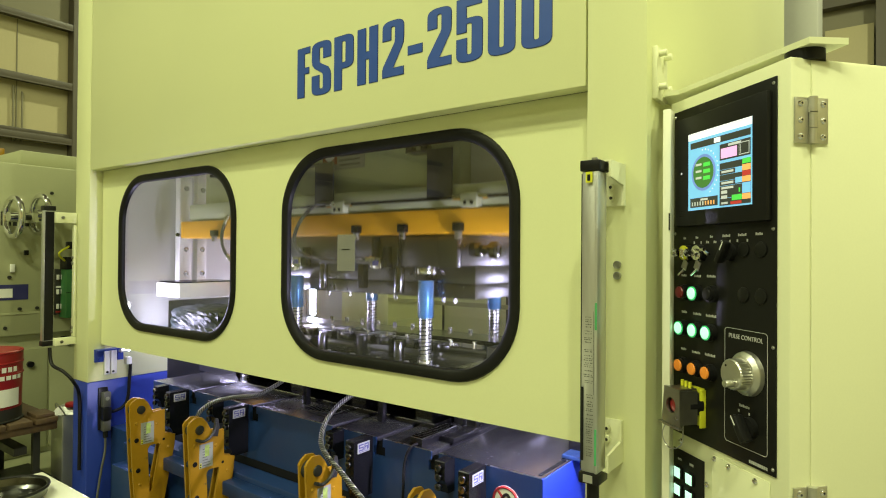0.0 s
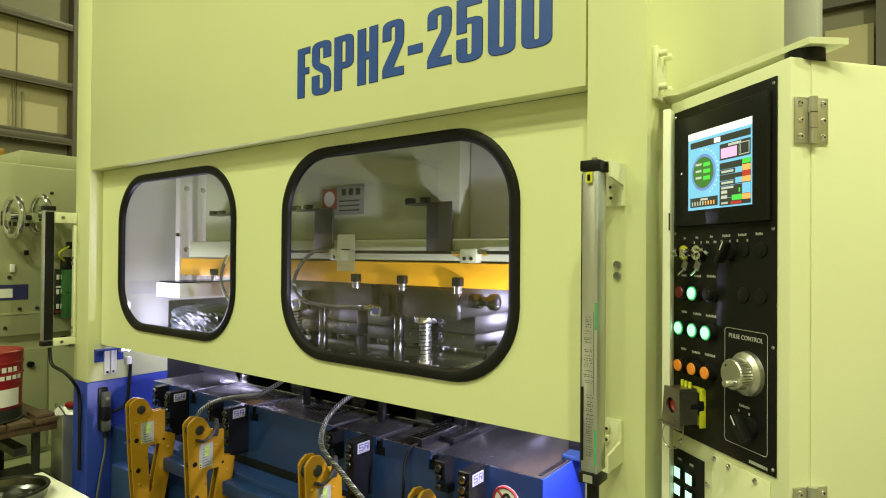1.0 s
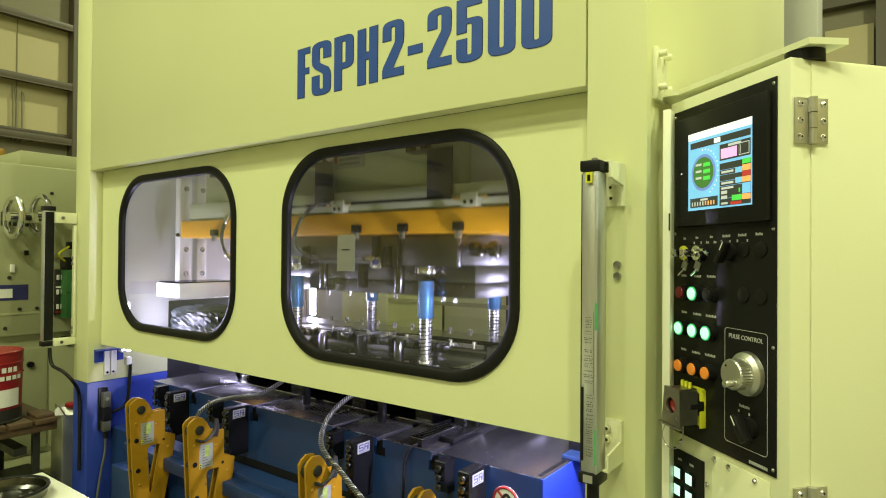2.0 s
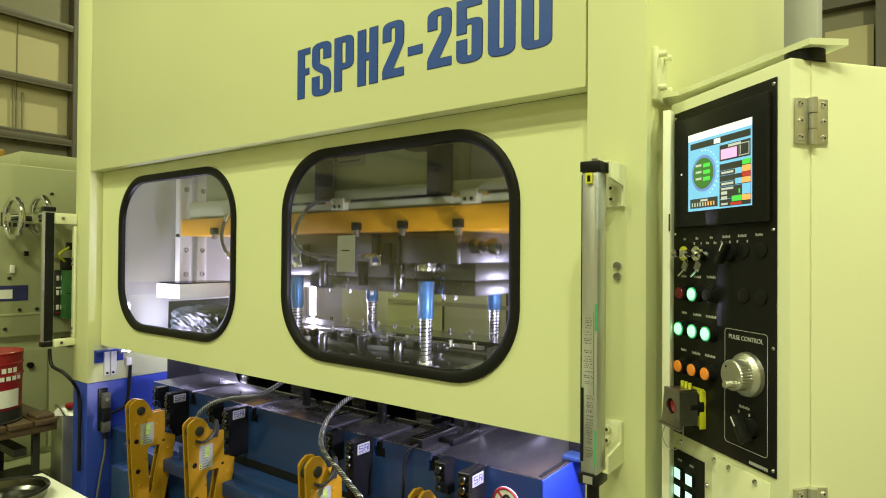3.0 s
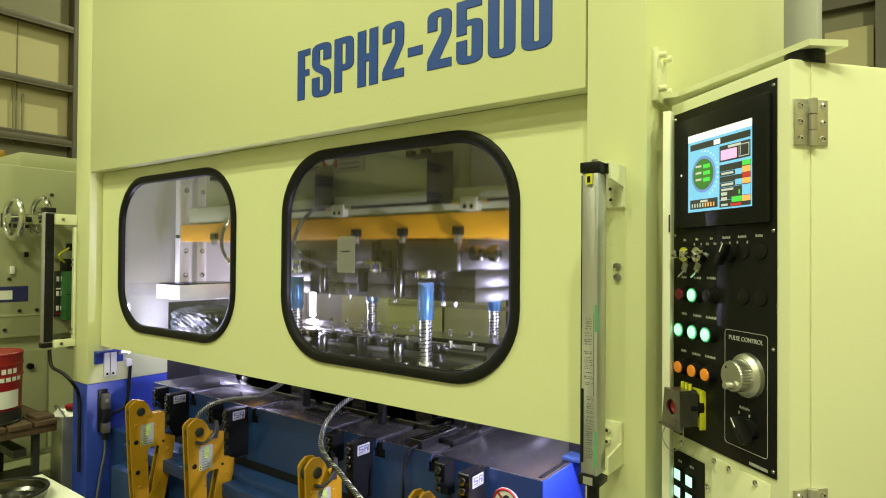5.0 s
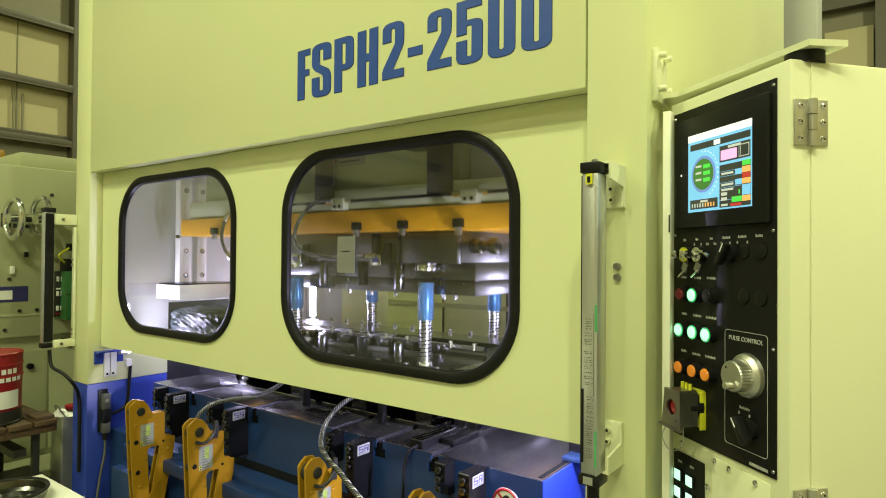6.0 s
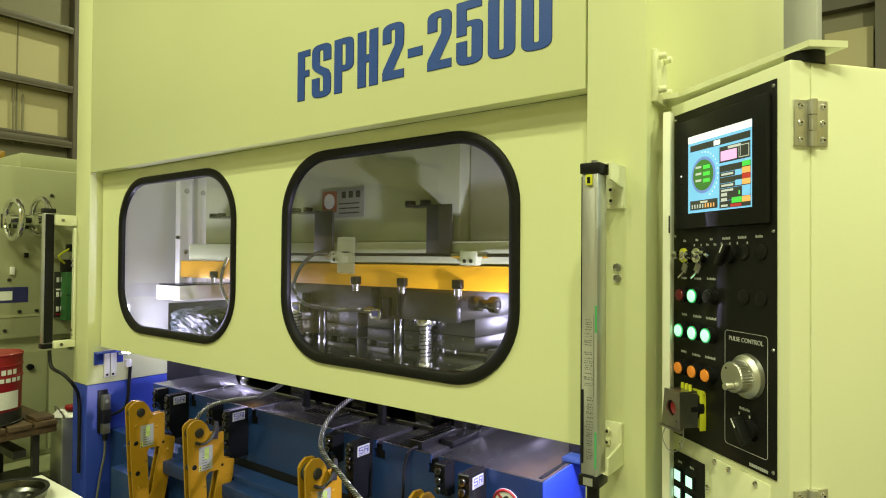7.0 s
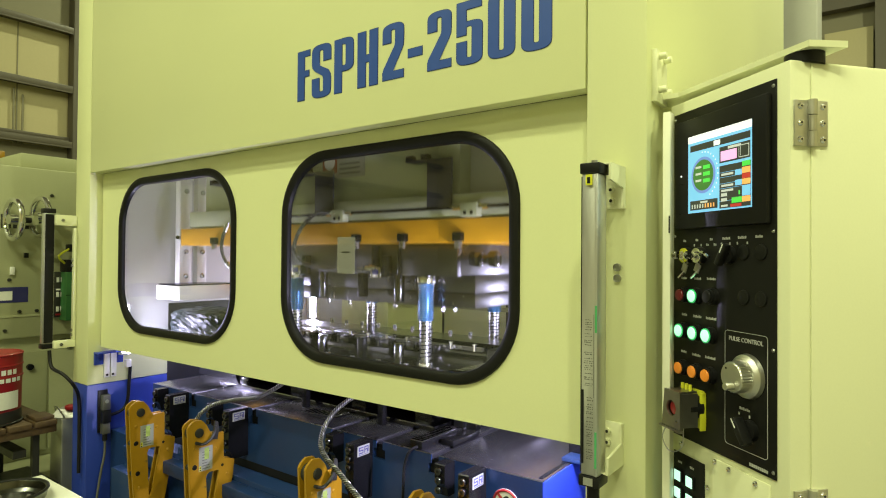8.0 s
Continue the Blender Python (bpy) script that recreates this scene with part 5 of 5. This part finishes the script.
    ring.append([bm.verts.new((-0.052 + 0.0228 * math.cos(2 * math.pi * i / n), -0.0365, top - 0.470 + 0.0228 * math.sin(2 * math.pi * i / n))) for i in range(n)])
    for a, b in zip(ring, ring[1:]):
        for i in range(n):
            bm.faces.new((a[i], a[(i + 1) % n], b[(i + 1) % n], b[i]))
    bm.faces.new(ring[-1])
    part("dial", bm, NICKEL, q, "knurled dial")
    part("crank_pin", rods(((-0.047, -0.0367, top - 0.4835), (-0.047, -0.052, top - 0.4835), 0.0058), seg=20, bevel=0.001), NICKEL, q)
    part("index_dot", rods(((-0.0625, -0.0367, top - 0.457), (-0.0625, -0.0372, top - 0.457), 0.002), seg=10), BLACK, q)
    s = part("selector", rods(((-0.045, -0.003, top - 0.556), (-0.045, -0.013, top - 0.556), 0.0165), seg=24), BLACK, p, "black selector switch")
    knob = part("lever", B(-0.022, 0.022, -0.018, 0.0, -0.006, 0.006, bevel=0.002), BLACK, s)
    knob.matrix_local = pose(-0.045, -0.0132, top - 0.556, 0, 55, 0)
    part("mark", B(-0.022, -0.006, -0.0188, -0.0182, -0.001, 0.001), PAPER, knob)
    bm = bmesh.new()
    for j in range(9):
        box(bm, -0.049 + 0.0045 * j, -0.0455 + 0.0045 * j, -0.0036, -0.0031, top - 0.6135, top - 0.6085)
    part("maker_bars", bm, CAPTION, p)
    # guarded stop button
    u, v = -0.174, top - 0.548
    g = part("stop_guard", B(u - 0.018, u + 0.016, -0.006, -0.0032, v - 0.040, v + 0.030, bevel=0.002), YELLOW_TAG, p, "yellow guard plate of the stop button")
    part("guard_edge", B(u + 0.0165, u + 0.019, -0.016, -0.0032, v - 0.040, v + 0.028, bevel=0.001), YELLOW_TAG, g)
    part("barrel", rods(((u, -0.0082, v), (u, -0.036, v), 0.021), seg=28), BLACK, g)
    cover = bmesh.new()
    pierced(cover, [(u - 0.028, v - 0.034), (u + 0.026, v - 0.034), (u + 0.025, v + 0.032), (u - 0.020, v + 0.032)], [[(u + 0.014 * math.cos(a), v + 0.014 * math.sin(a)) for a in [i * math.pi / 12 for i in range(24)]]], -0.062, -0.058)
    part("cover_front", cover, GUNMETAL, g, "grey metal cover", smooth=False)
    for sx in (-1, 1):
        part("cover_side", B(u + sx * 0.019 - 0.0015, u + sx * 0.019 + 0.0015, -0.0578, -0.022, v - 0.032, v + 0.028), GUNMETAL, g)
    part("cover_top", B(u - 0.018, u + 0.018, -0.0578, -0.022, v + 0.0285, v + 0.0315), GUNMETAL, g)
    part("cover_lip", B(u - 0.032, u + 0.030, -0.066, -0.058, v - 0.038, v - 0.0345), GUNMETAL, g)
    part("red_button", rods(((u, -0.0365, v), (u, -0.056, v), 0.0125), seg=28, bevel=0.002), RED, g, "red stop button")
    for i in range(3):
        part("yellow_pin", rods(((u - 0.012 + 0.011 * i, -0.03, v + 0.0316), (u - 0.012 + 0.011 * i, -0.03, v + 0.042), 0.003), seg=12), YELLOW_TAG, g)
    part("wire_loop", S([(u - 0.016, -0.060, v - 0.035), (u - 0.026, -0.062, v - 0.060), (u - 0.010, -0.058, v - 0.080), (u + 0.014, -0.05, v - 0.068), (u + 0.012, -0.045, v - 0.034)], 0.0011, seg=6), STEEL, g)
    # lower fields
    lo = part("lower_panel", B(-0.2515, -0.162, -0.003, -0.0003, 0.93, top - 0.650, bevel=0.0008), PANEL, c, "small black key panel")
    for u in (-0.238, -0.203):
        for i in range(4):
            v = -0.693 - 0.0330 * i - (0.001 if u > -0.22 else 0)
            kk = part("lit_key", B(u + 0.006 - 0.011, u + 0.006 + 0.011, -0.008, -0.0032, top + v - 0.0115, top + v + 0.0115, bevel=0.002), BLACK, lo)
            part("key_lens", B(u + 0.006 - 0.009, u + 0.006 + 0.009, -0.0095, -0.0082, top + v - 0.0095, top + v + 0.0095, bevel=0.0005), LENS_WHITE, kk, "glowing white key")
    bm = bmesh.new()
    for u in (-0.236, -0.201):
        for i in range(3):
            box(bm, u + 0.004 * i, u + 0.003 + 0.004 * i, -0.0036, -0.0031, top - 0.670, top - 0.666)
    part("key_captions", bm, CAPTION, lo)
    pl = part("cover_plate", B(-0.139, -0.0066, -0.003, -0.0003, 0.89, top - 0.630, bevel=0.0008), CREAM_PALE, c, "cream blank cover plate")
    for u, v in ((-0.227, -0.632), (-0.1324, -0.6352), (-0.0968, -0.6367), (-0.0354, -0.6383), (-0.1512, -0.6873)):
        part("dome_screw", rods(((u, -0.003 if u > -0.2 else 0, top + v), (u, -0.007, top + v), 0.0055, 0.0035), seg=16, bevel=0.001), CHROME, pl)
    return c


PANEL = material("black_panel_film", (0.011, 0.011, 0.010), 0.34, vary=0.15, scale=6, spec=0.16)
GUNMETAL = material("dark_cast_metal", (0.32, 0.31, 0.28), 0.32, metal=0.95, vary=0.15, scale=30, bump=0.04)
NICKEL = material("satin_nickel", (0.62, 0.61, 0.55), 0.38, metal=1.0, vary=0.06, scale=30)
CAPTION = material("white_print", (0.42, 0.42, 0.40), 0.6, vary=0.1, scale=90)
SKY = glow("lit_sky_blue", (0.17, 0.46, 0.76), 0.80)
LIT = glow("lit_white", (0.85, 0.88, 0.90), 0.66)
LIT_GREY = glow("lit_grey", (0.55, 0.58, 0.56), 0.5)
LIT_GREEN = glow("lit_green", (0.08, 0.62, 0.08), 0.6)
LIT_ORANGE = glow("lit_orange", (0.85, 0.40, 0.12), 0.7)
LIT_RED = glow("lit_red", (0.50, 0.04, 0.03), 0.5)
PINK = glow("lit_pink", (0.80, 0.42, 0.78), 0.75)
INK = glow("lit_ink", (0.035, 0.04, 0.035), 0.5)
RING = glow("lit_ring_blue", (0.16, 0.26, 0.62), 0.6)
GAUGE = glow("lit_gauge_green", (0.045, 0.16, 0.03), 0.7)
LENS_GREEN = glow("lit_green_lens", (0.42, 0.90, 0.62), 1.05)
LENS_WHITE = glow("lit_white_key", (0.52, 0.92, 0.72), 1.05)
LENS_ORANGE = glow("amber_lens", (0.62, 0.20, 0.02), 0.30)
LENS_RED = glow("red_lens", (0.11, 0.004, 0.007), 0.22)
GREEN_RIM = glow("green_lens_rim", (0.03, 0.42, 0.12), 0.6)
CABINET = cabinet()
bpy.context.view_layer.update()


def swing_arm():
    back = CABINET.matrix_world.inverted()
    a = part("swing_arm", B(-0.4485, -0.436, 1.435, 1.52, 1.875, 2.00, bevel=0.002), CREAM_PALE, CABINET, "cream swing arm bolted to the press column")
    a.matrix_local = back
    bm = bmesh.new()
    pts = [(-0.4475, 1.485), (-0.40, 1.485), (-0.112, 1.262), (-0.055, 1.31), (-0.34, 1.57), (-0.4475, 1.60)]
    lo, hi = [bm.verts.new((x, y, 1.888)) for x, y in pts], [bm.verts.new((x, y, 1.900)) for x, y in pts]
    bm.faces.new(list(reversed(lo)))
    bm.faces.new(hi)
    for i in range(6):
        bm.faces.new((lo[i], lo[(i + 1) % 6], hi[(i + 1) % 6], hi[i]))
    part("arm_plate", bm, CREAM_PALE, a, smooth=False)
    part("pivot_disc", rods(((-0.124, 1.314, 1.8660), (-0.124, 1.314, 1.8878), 0.034), seg=36), BLACK, a, "black pivot disc")
    strip = part("edge_strip", B(-0.4190, -0.4010, 1.425, 1.455, 0.45, 1.8420, bevel=0.002), IVORY, CABINET, "pale ivory edge strip of the cabinet")
    strip.matrix_local = back
    part("strip_latch", B(-0.4010 - 0.0035, -0.4010 - 0.0005, 1.4225, 1.4245, 1.560, 1.600), DARK, strip)
    for y in (1.455, 1.495):
        for z in (1.985, 1.905):
            part("screw", bolt(bmesh.new(), (-0.436, y, z), (1, 0, 0), 0.008, 0.018), CREAM_PALE, a)


swing_arm()

# ---- beside the press ----


def feeder():
    f = thing("coil_feeder", "cream coil feeding machine with two handwheels", "machine")
    X = -4.6
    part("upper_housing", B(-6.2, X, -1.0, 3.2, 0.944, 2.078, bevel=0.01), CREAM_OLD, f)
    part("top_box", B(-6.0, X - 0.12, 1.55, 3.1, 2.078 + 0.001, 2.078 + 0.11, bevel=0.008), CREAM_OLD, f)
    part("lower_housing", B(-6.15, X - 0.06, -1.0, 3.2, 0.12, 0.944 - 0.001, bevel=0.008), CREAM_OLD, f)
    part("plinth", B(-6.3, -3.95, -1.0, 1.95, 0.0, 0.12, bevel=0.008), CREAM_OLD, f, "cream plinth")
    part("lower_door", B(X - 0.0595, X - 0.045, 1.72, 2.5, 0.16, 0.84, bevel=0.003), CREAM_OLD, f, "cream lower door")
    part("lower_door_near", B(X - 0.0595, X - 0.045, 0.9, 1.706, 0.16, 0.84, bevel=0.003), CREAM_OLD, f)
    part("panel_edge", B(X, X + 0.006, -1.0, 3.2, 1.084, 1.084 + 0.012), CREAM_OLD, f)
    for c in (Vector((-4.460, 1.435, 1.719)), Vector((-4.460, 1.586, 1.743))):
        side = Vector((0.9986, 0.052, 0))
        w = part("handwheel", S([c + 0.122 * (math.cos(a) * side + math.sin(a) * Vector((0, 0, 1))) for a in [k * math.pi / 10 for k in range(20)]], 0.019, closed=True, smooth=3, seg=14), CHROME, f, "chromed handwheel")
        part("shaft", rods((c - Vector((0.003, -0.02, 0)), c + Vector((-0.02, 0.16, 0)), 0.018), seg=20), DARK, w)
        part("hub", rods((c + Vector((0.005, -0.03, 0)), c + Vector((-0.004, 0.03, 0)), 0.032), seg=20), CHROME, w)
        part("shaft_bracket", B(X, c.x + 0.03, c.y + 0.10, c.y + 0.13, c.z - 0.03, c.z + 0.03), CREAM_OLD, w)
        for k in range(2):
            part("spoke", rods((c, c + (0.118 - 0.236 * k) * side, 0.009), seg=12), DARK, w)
    bm = bmesh.new()
    for k in range(6):
        y = 1.375 + 0.034 * k
        box(bm, X, X + 0.002, y, y + 0.022, 1.712 - 0.045, 1.712 + 0.045)
    part("maker_bars", bm, DARK, f)
    st = part("navy_stripe", B(X, X + 0.003, 0.2, 1.569, 1.181, 1.282), NAVY, f, "navy stripe with white field")
    part("white_field", B(X + 0.0032, X + 0.005, 1.30, 1.479, 1.197, 1.256), PAPER, st)
    part("latch", B(X, X + 0.02, 1.540, 1.563, 1.475, 1.508), BLACK, f)
    part("socket", B(X, X + 0.02, 1.462, 1.487, 1.363, 1.415, bevel=0.003), PAPER, f)
    for y, z in ((1.46, 1.33), (1.38, 1.33), (1.70, 1.90), (1.52, 1.12), (1.62, 1.12), (1.44, 1.0)):
        part("knob", rods(((X, y, z), (X + 0.012, y, z), 0.011), seg=14), DARK, f)
    lock = part("door_lock", rods(((X - 0.045, 1.837, 0.873), (X - 0.030, 1.837, 0.873), 0.034), seg=24), STEEL, f, "round steel door lock")
    part("lock_bar", B(X - 0.0298, X - 0.024, 1.837 - 0.006, 1.837 + 0.006, 0.873 - 0.028, 0.873 + 0.028), DARK, lock)
    part("name_plate", B(X - 0.045, X - 0.041, 1.786, 1.822, 0.892, 0.908), DARK, f)
    for y in (1.49, 1.60):
        part("handle_knob", rods(((X - 0.06, y, 0.74), (X - 0.02, y, 0.74), 0.02), seg=16), BLACK, f)
    part("green_sticker", B(X - 0.045, X - 0.043, 1.64, 1.69, 0.36, 0.42), GREEN_BOX, f)
    # breaker panel and green case
    y0, y1 = 1.714, 1.776
    z0, z1 = 1.068, 1.379
    b = part("breaker_panel", B(X, X + 0.03, y0, y1 + 0.01, z0, z1, bevel=0.003), DARK, f, "dark breaker panel")
    for r in range(3):
        for k in range(4):
            y = y0 + 0.012 + 0.026 * k
            z = z0 + 0.04 + 0.10 * r
            part("breaker", B(X + 0.0302, X + 0.045, y, y + 0.014, z, z + 0.034, bevel=0.002), PAPER, b)
    for r in range(2):
        part("label_strip", B(X + 0.0302, X + 0.034, y0 + 0.01, y1, z0 + 0.015 + 0.17 * r, z0 + 0.025 + 0.17 * r), RED if r == 0 else PAPER, b)
    c0, c1 = 1.753, 1.829
    g = part("green_case", B(X + 0.01, X + 0.12, c0, c1, z0 - 0.02, z1 + 0.0, bevel=0.004), GREEN_BOX, f, "green plastic case")
    part("case_joint", B(X + 0.1202, X + 0.1215, c0, c1, (z0 + z1) / 2 - 0.004, (z0 + z1) / 2), BLACK, g)
    part("case_top", B(X + 0.01, X + 0.12, c0, c1, z1 + 0.0005, z1 + 0.085, bevel=0.004), BLACK, g)
    part("yellow_lead", S([(X + 0.1, c0 + 0.045 - 0.05, z1 + 0.06), (X + 0.14, c0 + 0.045 - 0.10, z1 + 0.11), (X + 0.13, c0 + 0.045 - 0.02, z1 + 0.17), (X + 0.12, c0 + 0.045 + 0.03, z1 + 0.24)], 0.007), YELLOW_TAG, g)
    part("black_clip", B(X + 0.08, X + 0.14, c0 + 0.045 - 0.04, c0 + 0.045 + 0.04, z1 + 0.14, z1 + 0.19, bevel=0.006), BLACK, g)
    return f


feeder()


def pail():
    x, y, z = -3.79, 1.118, 0.612
    p = thing("oil_pail", "red steel oil pail with white printing on a pallet", "pail", pose(x, y, z))
    R0 = 0.15
    part("body", rods(((0, 0, 0.006), (0, 0, 0.355), R0 - 0.006, R0), seg=48), RED, p)
    for h in (0.0, 0.24, 0.30, 0.355):
        part("rib", S([(1.01 * (R0 - 0.004) * math.cos(a), 1.01 * (R0 - 0.004) * math.sin(a), h + 0.006) for a in [k * math.pi / 16 for k in range(32)]], 0.006, closed=True, smooth=2, seg=8), RED if h else DARK, p)
    part("lid", rods(((0, 0, 0.356), (0, 0, 0.366), R0 - 0.012), seg=48), RED, p)
    part("base_band", rods(((0, 0, 0.012), (0, 0, 0.07), R0 - 0.0035), seg=48), DARK, p, "dark band round the foot")

    def wrap(name, a0, a1, z0, z1, mat, label=""):
        bm = bmesh.new()
        n = 8
        vs = [[bm.verts.new((0.1525 * math.cos(a), 0.1525 * math.sin(a), h)) for h in (z0, z1)] for a in [radians(a0 + (a1 - a0) * k / n) for k in range(n + 1)]]
        for a, b in zip(vs, vs[1:]):
            bm.faces.new((a[0], b[0], b[1], a[1]))
        return part(name, bm, mat, p, label)
    for k, (a, b) in enumerate(((-48, -40), (-37, -29), (-26, -18), (-15, -7), (-4, 4))):
        wrap("white_bar", a + 30, b + 30, 0.262, 0.288, PAPER)
    for k in range(6):
        wrap("white_bar_small", -24 + 12 * k, -15 + 12 * k, 0.222, 0.244, PAPER)
    wrap("paper_label", -2, 40, 0.085, 0.175, PAPER, "grey paper label")
    return p


pail()


def pallet():
    p = thing("wooden_pallet", "brown wooden pallet carrying the pail", "pallet")
    z = 0.611
    for k in range(5):
        y = 0.80 + 0.118 * k
        part("deck_board", B(-4.3, -3.60, y, y + 0.105, z - 0.028, z - 0.001, bevel=0.003), WOOD, p)
    for x in (-4.2, -3.92, -3.66):
        part("bearer", B(x - 0.045, x + 0.045, 0.80, 1.38, z - 0.070, z - 0.0285, bevel=0.004), WOOD, p)
    part("loose_tray", B(-3.75, -3.62, 1.28, 1.37, z, z + 0.02, bevel=0.004), WOOD, p)
    t = thing("pallet_stand", "dark steel stand under the pallet", "stand")
    for x in (-4.2, -3.68):
        for y in (0.85, 1.30):
            part("leg", B(x - 0.016, x + 0.016, y - 0.016, y + 0.016, 0.12, z - 0.0705), DARK, t)
    part("motor_box", B(-4.05, -3.62, 1.02, 1.40, 0.121, 0.26, bevel=0.01), BLACK, t, "black motor box")
    part("cross_bar", B(-4.2, -3.68, 1.2, 1.26, 0.42, 0.46), DARK, t)


pallet()


def drum():
    d = thing("metal_canister", "square grey metal can with wire handle and red cap", "canister", pose(-3.787, 1.5, 0.0))
    part("body", B(-0.075, 0.075, -0.06, 0.06, 0.121, 0.576, bevel=0.008), ALU, d)
    bm = bmesh.new()
    rod(bm, (0, 0, 0.577), (0, 0, 0.618), 0.092, 0.055, seg=4)
    part("shoulder", bm, ALU, d, smooth=False)
    part("cap", rods(((0.05, 0, 0.618), (0.05, 0, 0.641), 0.034), seg=24, bevel=0.006), RED, d, "red cap")
    part("handle", S([(-0.07, -0.03, 0.576), (-0.04, -0.05, 0.626), (0.03, -0.06, 0.631), (0.07, -0.04, 0.576)], 0.0035), STEEL, d, "thin wire handle")


drum()
hose([(-4.0, 1.2, 0.18), (-3.9, 1.3, 0.13), (-3.7, 1.45, 0.135), (-3.62, 1.35, 0.14), (-3.75, 1.25, 0.14), (-3.85, 1.38, 0.15), (-3.66, 1.5, 0.14), (-3.58, 1.42, 0.13), (-3.7, 1.28, 0.16)], 0.010, "coiled black cable on the plinth", BLACK, False)


def worktable():
    t = thing("work_table", "white work table in front of the press", "table")
    part("tabletop", B(-1.85, -0.95, -0.5, 0.672, 0.862, 0.900, bevel=0.004), WHITE_TOP, t)
    for x, y in ((-1.80, 0.62), (-1.0, 0.62), (-1.80, -0.45), (-1.0, -0.45)):
        part("leg", B(x - 0.03, x + 0.03, y - 0.03, y + 0.03, 0.0, 0.8615), DARK, t)
    d = thing("steel_dish", "shallow steel parts dish on the table", "dish", pose(-1.702, 0.541, 0.9005) @ Matrix.Scale(0.64, 4))
    bm = bmesh.new()
    rows = ((0.0, 0.004), (0.105, 0.004), (0.120, 0.014), (0.126, 0.040), (0.133, 0.044), (0.136, 0.040), (0.130, 0.010), (0.112, 0.0), (0.0, 0.0))
    n = 48
    rings = [[bm.verts.new((r * math.cos(2 * math.pi * i / n), r * math.sin(2 * math.pi * i / n), z)) for i in range(n)] if r else [bm.verts.new((0, 0, z))] for r, z in rows]
    for a, b in zip(rings, rings[1:]):
        for i in range(n):
            j = (i + 1) % n
            if len(a) == 1:
                bm.faces.new((a[0], b[i], b[j]))
            elif len(b) == 1:
                bm.faces.new((a[i], b[0], a[j]))
            else:
                bm.faces.new((a[i], b[i], b[j], a[j]))
    part("dish", bm, DISH, d)
    part("rubber_rim", S([(0.134 * math.cos(k * math.pi / 16), 0.134 * math.sin(k * math.pi / 16), 0.042) for k in range(32)], 0.006, closed=True, smooth=2, seg=8), RUBBER, d, "black rubber rim")


DISH = material("dish_steel", (0.14, 0.14, 0.125), 0.22, metal=1.0, vary=0.2, scale=14)
WHITE_TOP = material("white_table_laminate", (0.78, 0.78, 0.66), 0.35, vary=0.04, scale=5)
worktable()


def rear_things():
    c = thing("rear_machine", "cream machine standing behind the press", "machine")
    part("case", B(-4.2, -0.9, 4.6, 5.4, 0.0, 2.3, bevel=0.01), CREAM, c)
    for x in (-3.4, -2.7, -2.05, -1.4):
        part("door_joint", B(x, x + 0.02, 4.59, 4.5995, 0.1, 2.2), DARK, c)
    part("ledge", B(-4.2, -0.9, 4.57, 4.5895, 1.02, 1.06), CREAM_OLD, c)
    g = thing("grey_duct", "light grey duct behind the press", "duct")
    part("duct", B(-0.485, -0.313, 4.0, 4.3, 0.0, 6.4, bevel=0.01), material("grey_duct_paint", (0.45, 0.45, 0.42), 0.5, vary=0.05), g)


rear_things()


def motions():
    # lift of the slide over its lowest point; one stroke takes about three seconds
    walk(SLIDE, [(t, pose(0, 0, v * 0.002155)) for t, v in ((0.0, 90.5), (0.1, 65.5), (0.2, 44), (0.3, 22.5), (0.4, 9), (0.5, 5), (0.75, 1), (1.0, 0), (1.25, 4), (1.5, 9), (1.7, 13.5), (1.8, 34), (1.9, 62),
             (2.0, 92), (2.1, 118), (2.2, 137), (2.3, 149), (2.4, 153), (2.5, 151.5), (2.6, 146), (2.7, 137), (2.8, 126), (2.9, 114), (3.0, 98), (3.1, 76), (3.2, 54.5),
             (3.3, 32.5), (3.4, 14), (3.5, 7), (3.75, 1.5), (4.0, 0), (4.25, 4), (4.5, 9), (4.7, 14.5), (4.8, 32), (4.9, 58), (5.0, 87), (5.1, 114),
             (5.2, 135), (5.3, 148), (5.4, 153), (5.5, 152), (5.6, 147), (5.7, 138.5), (5.8, 127.5), (5.9, 115), (6.0, 100), (6.1, 78), (6.2, 56.5), (6.3, 34.5),
             (6.4, 15.5), (6.5, 7), (6.75, 2), (7.0, 0), (7.25, 4), (7.5, 9), (7.7, 12), (7.8, 26), (7.9, 51.5), (8.0, 78.7))])


motions()
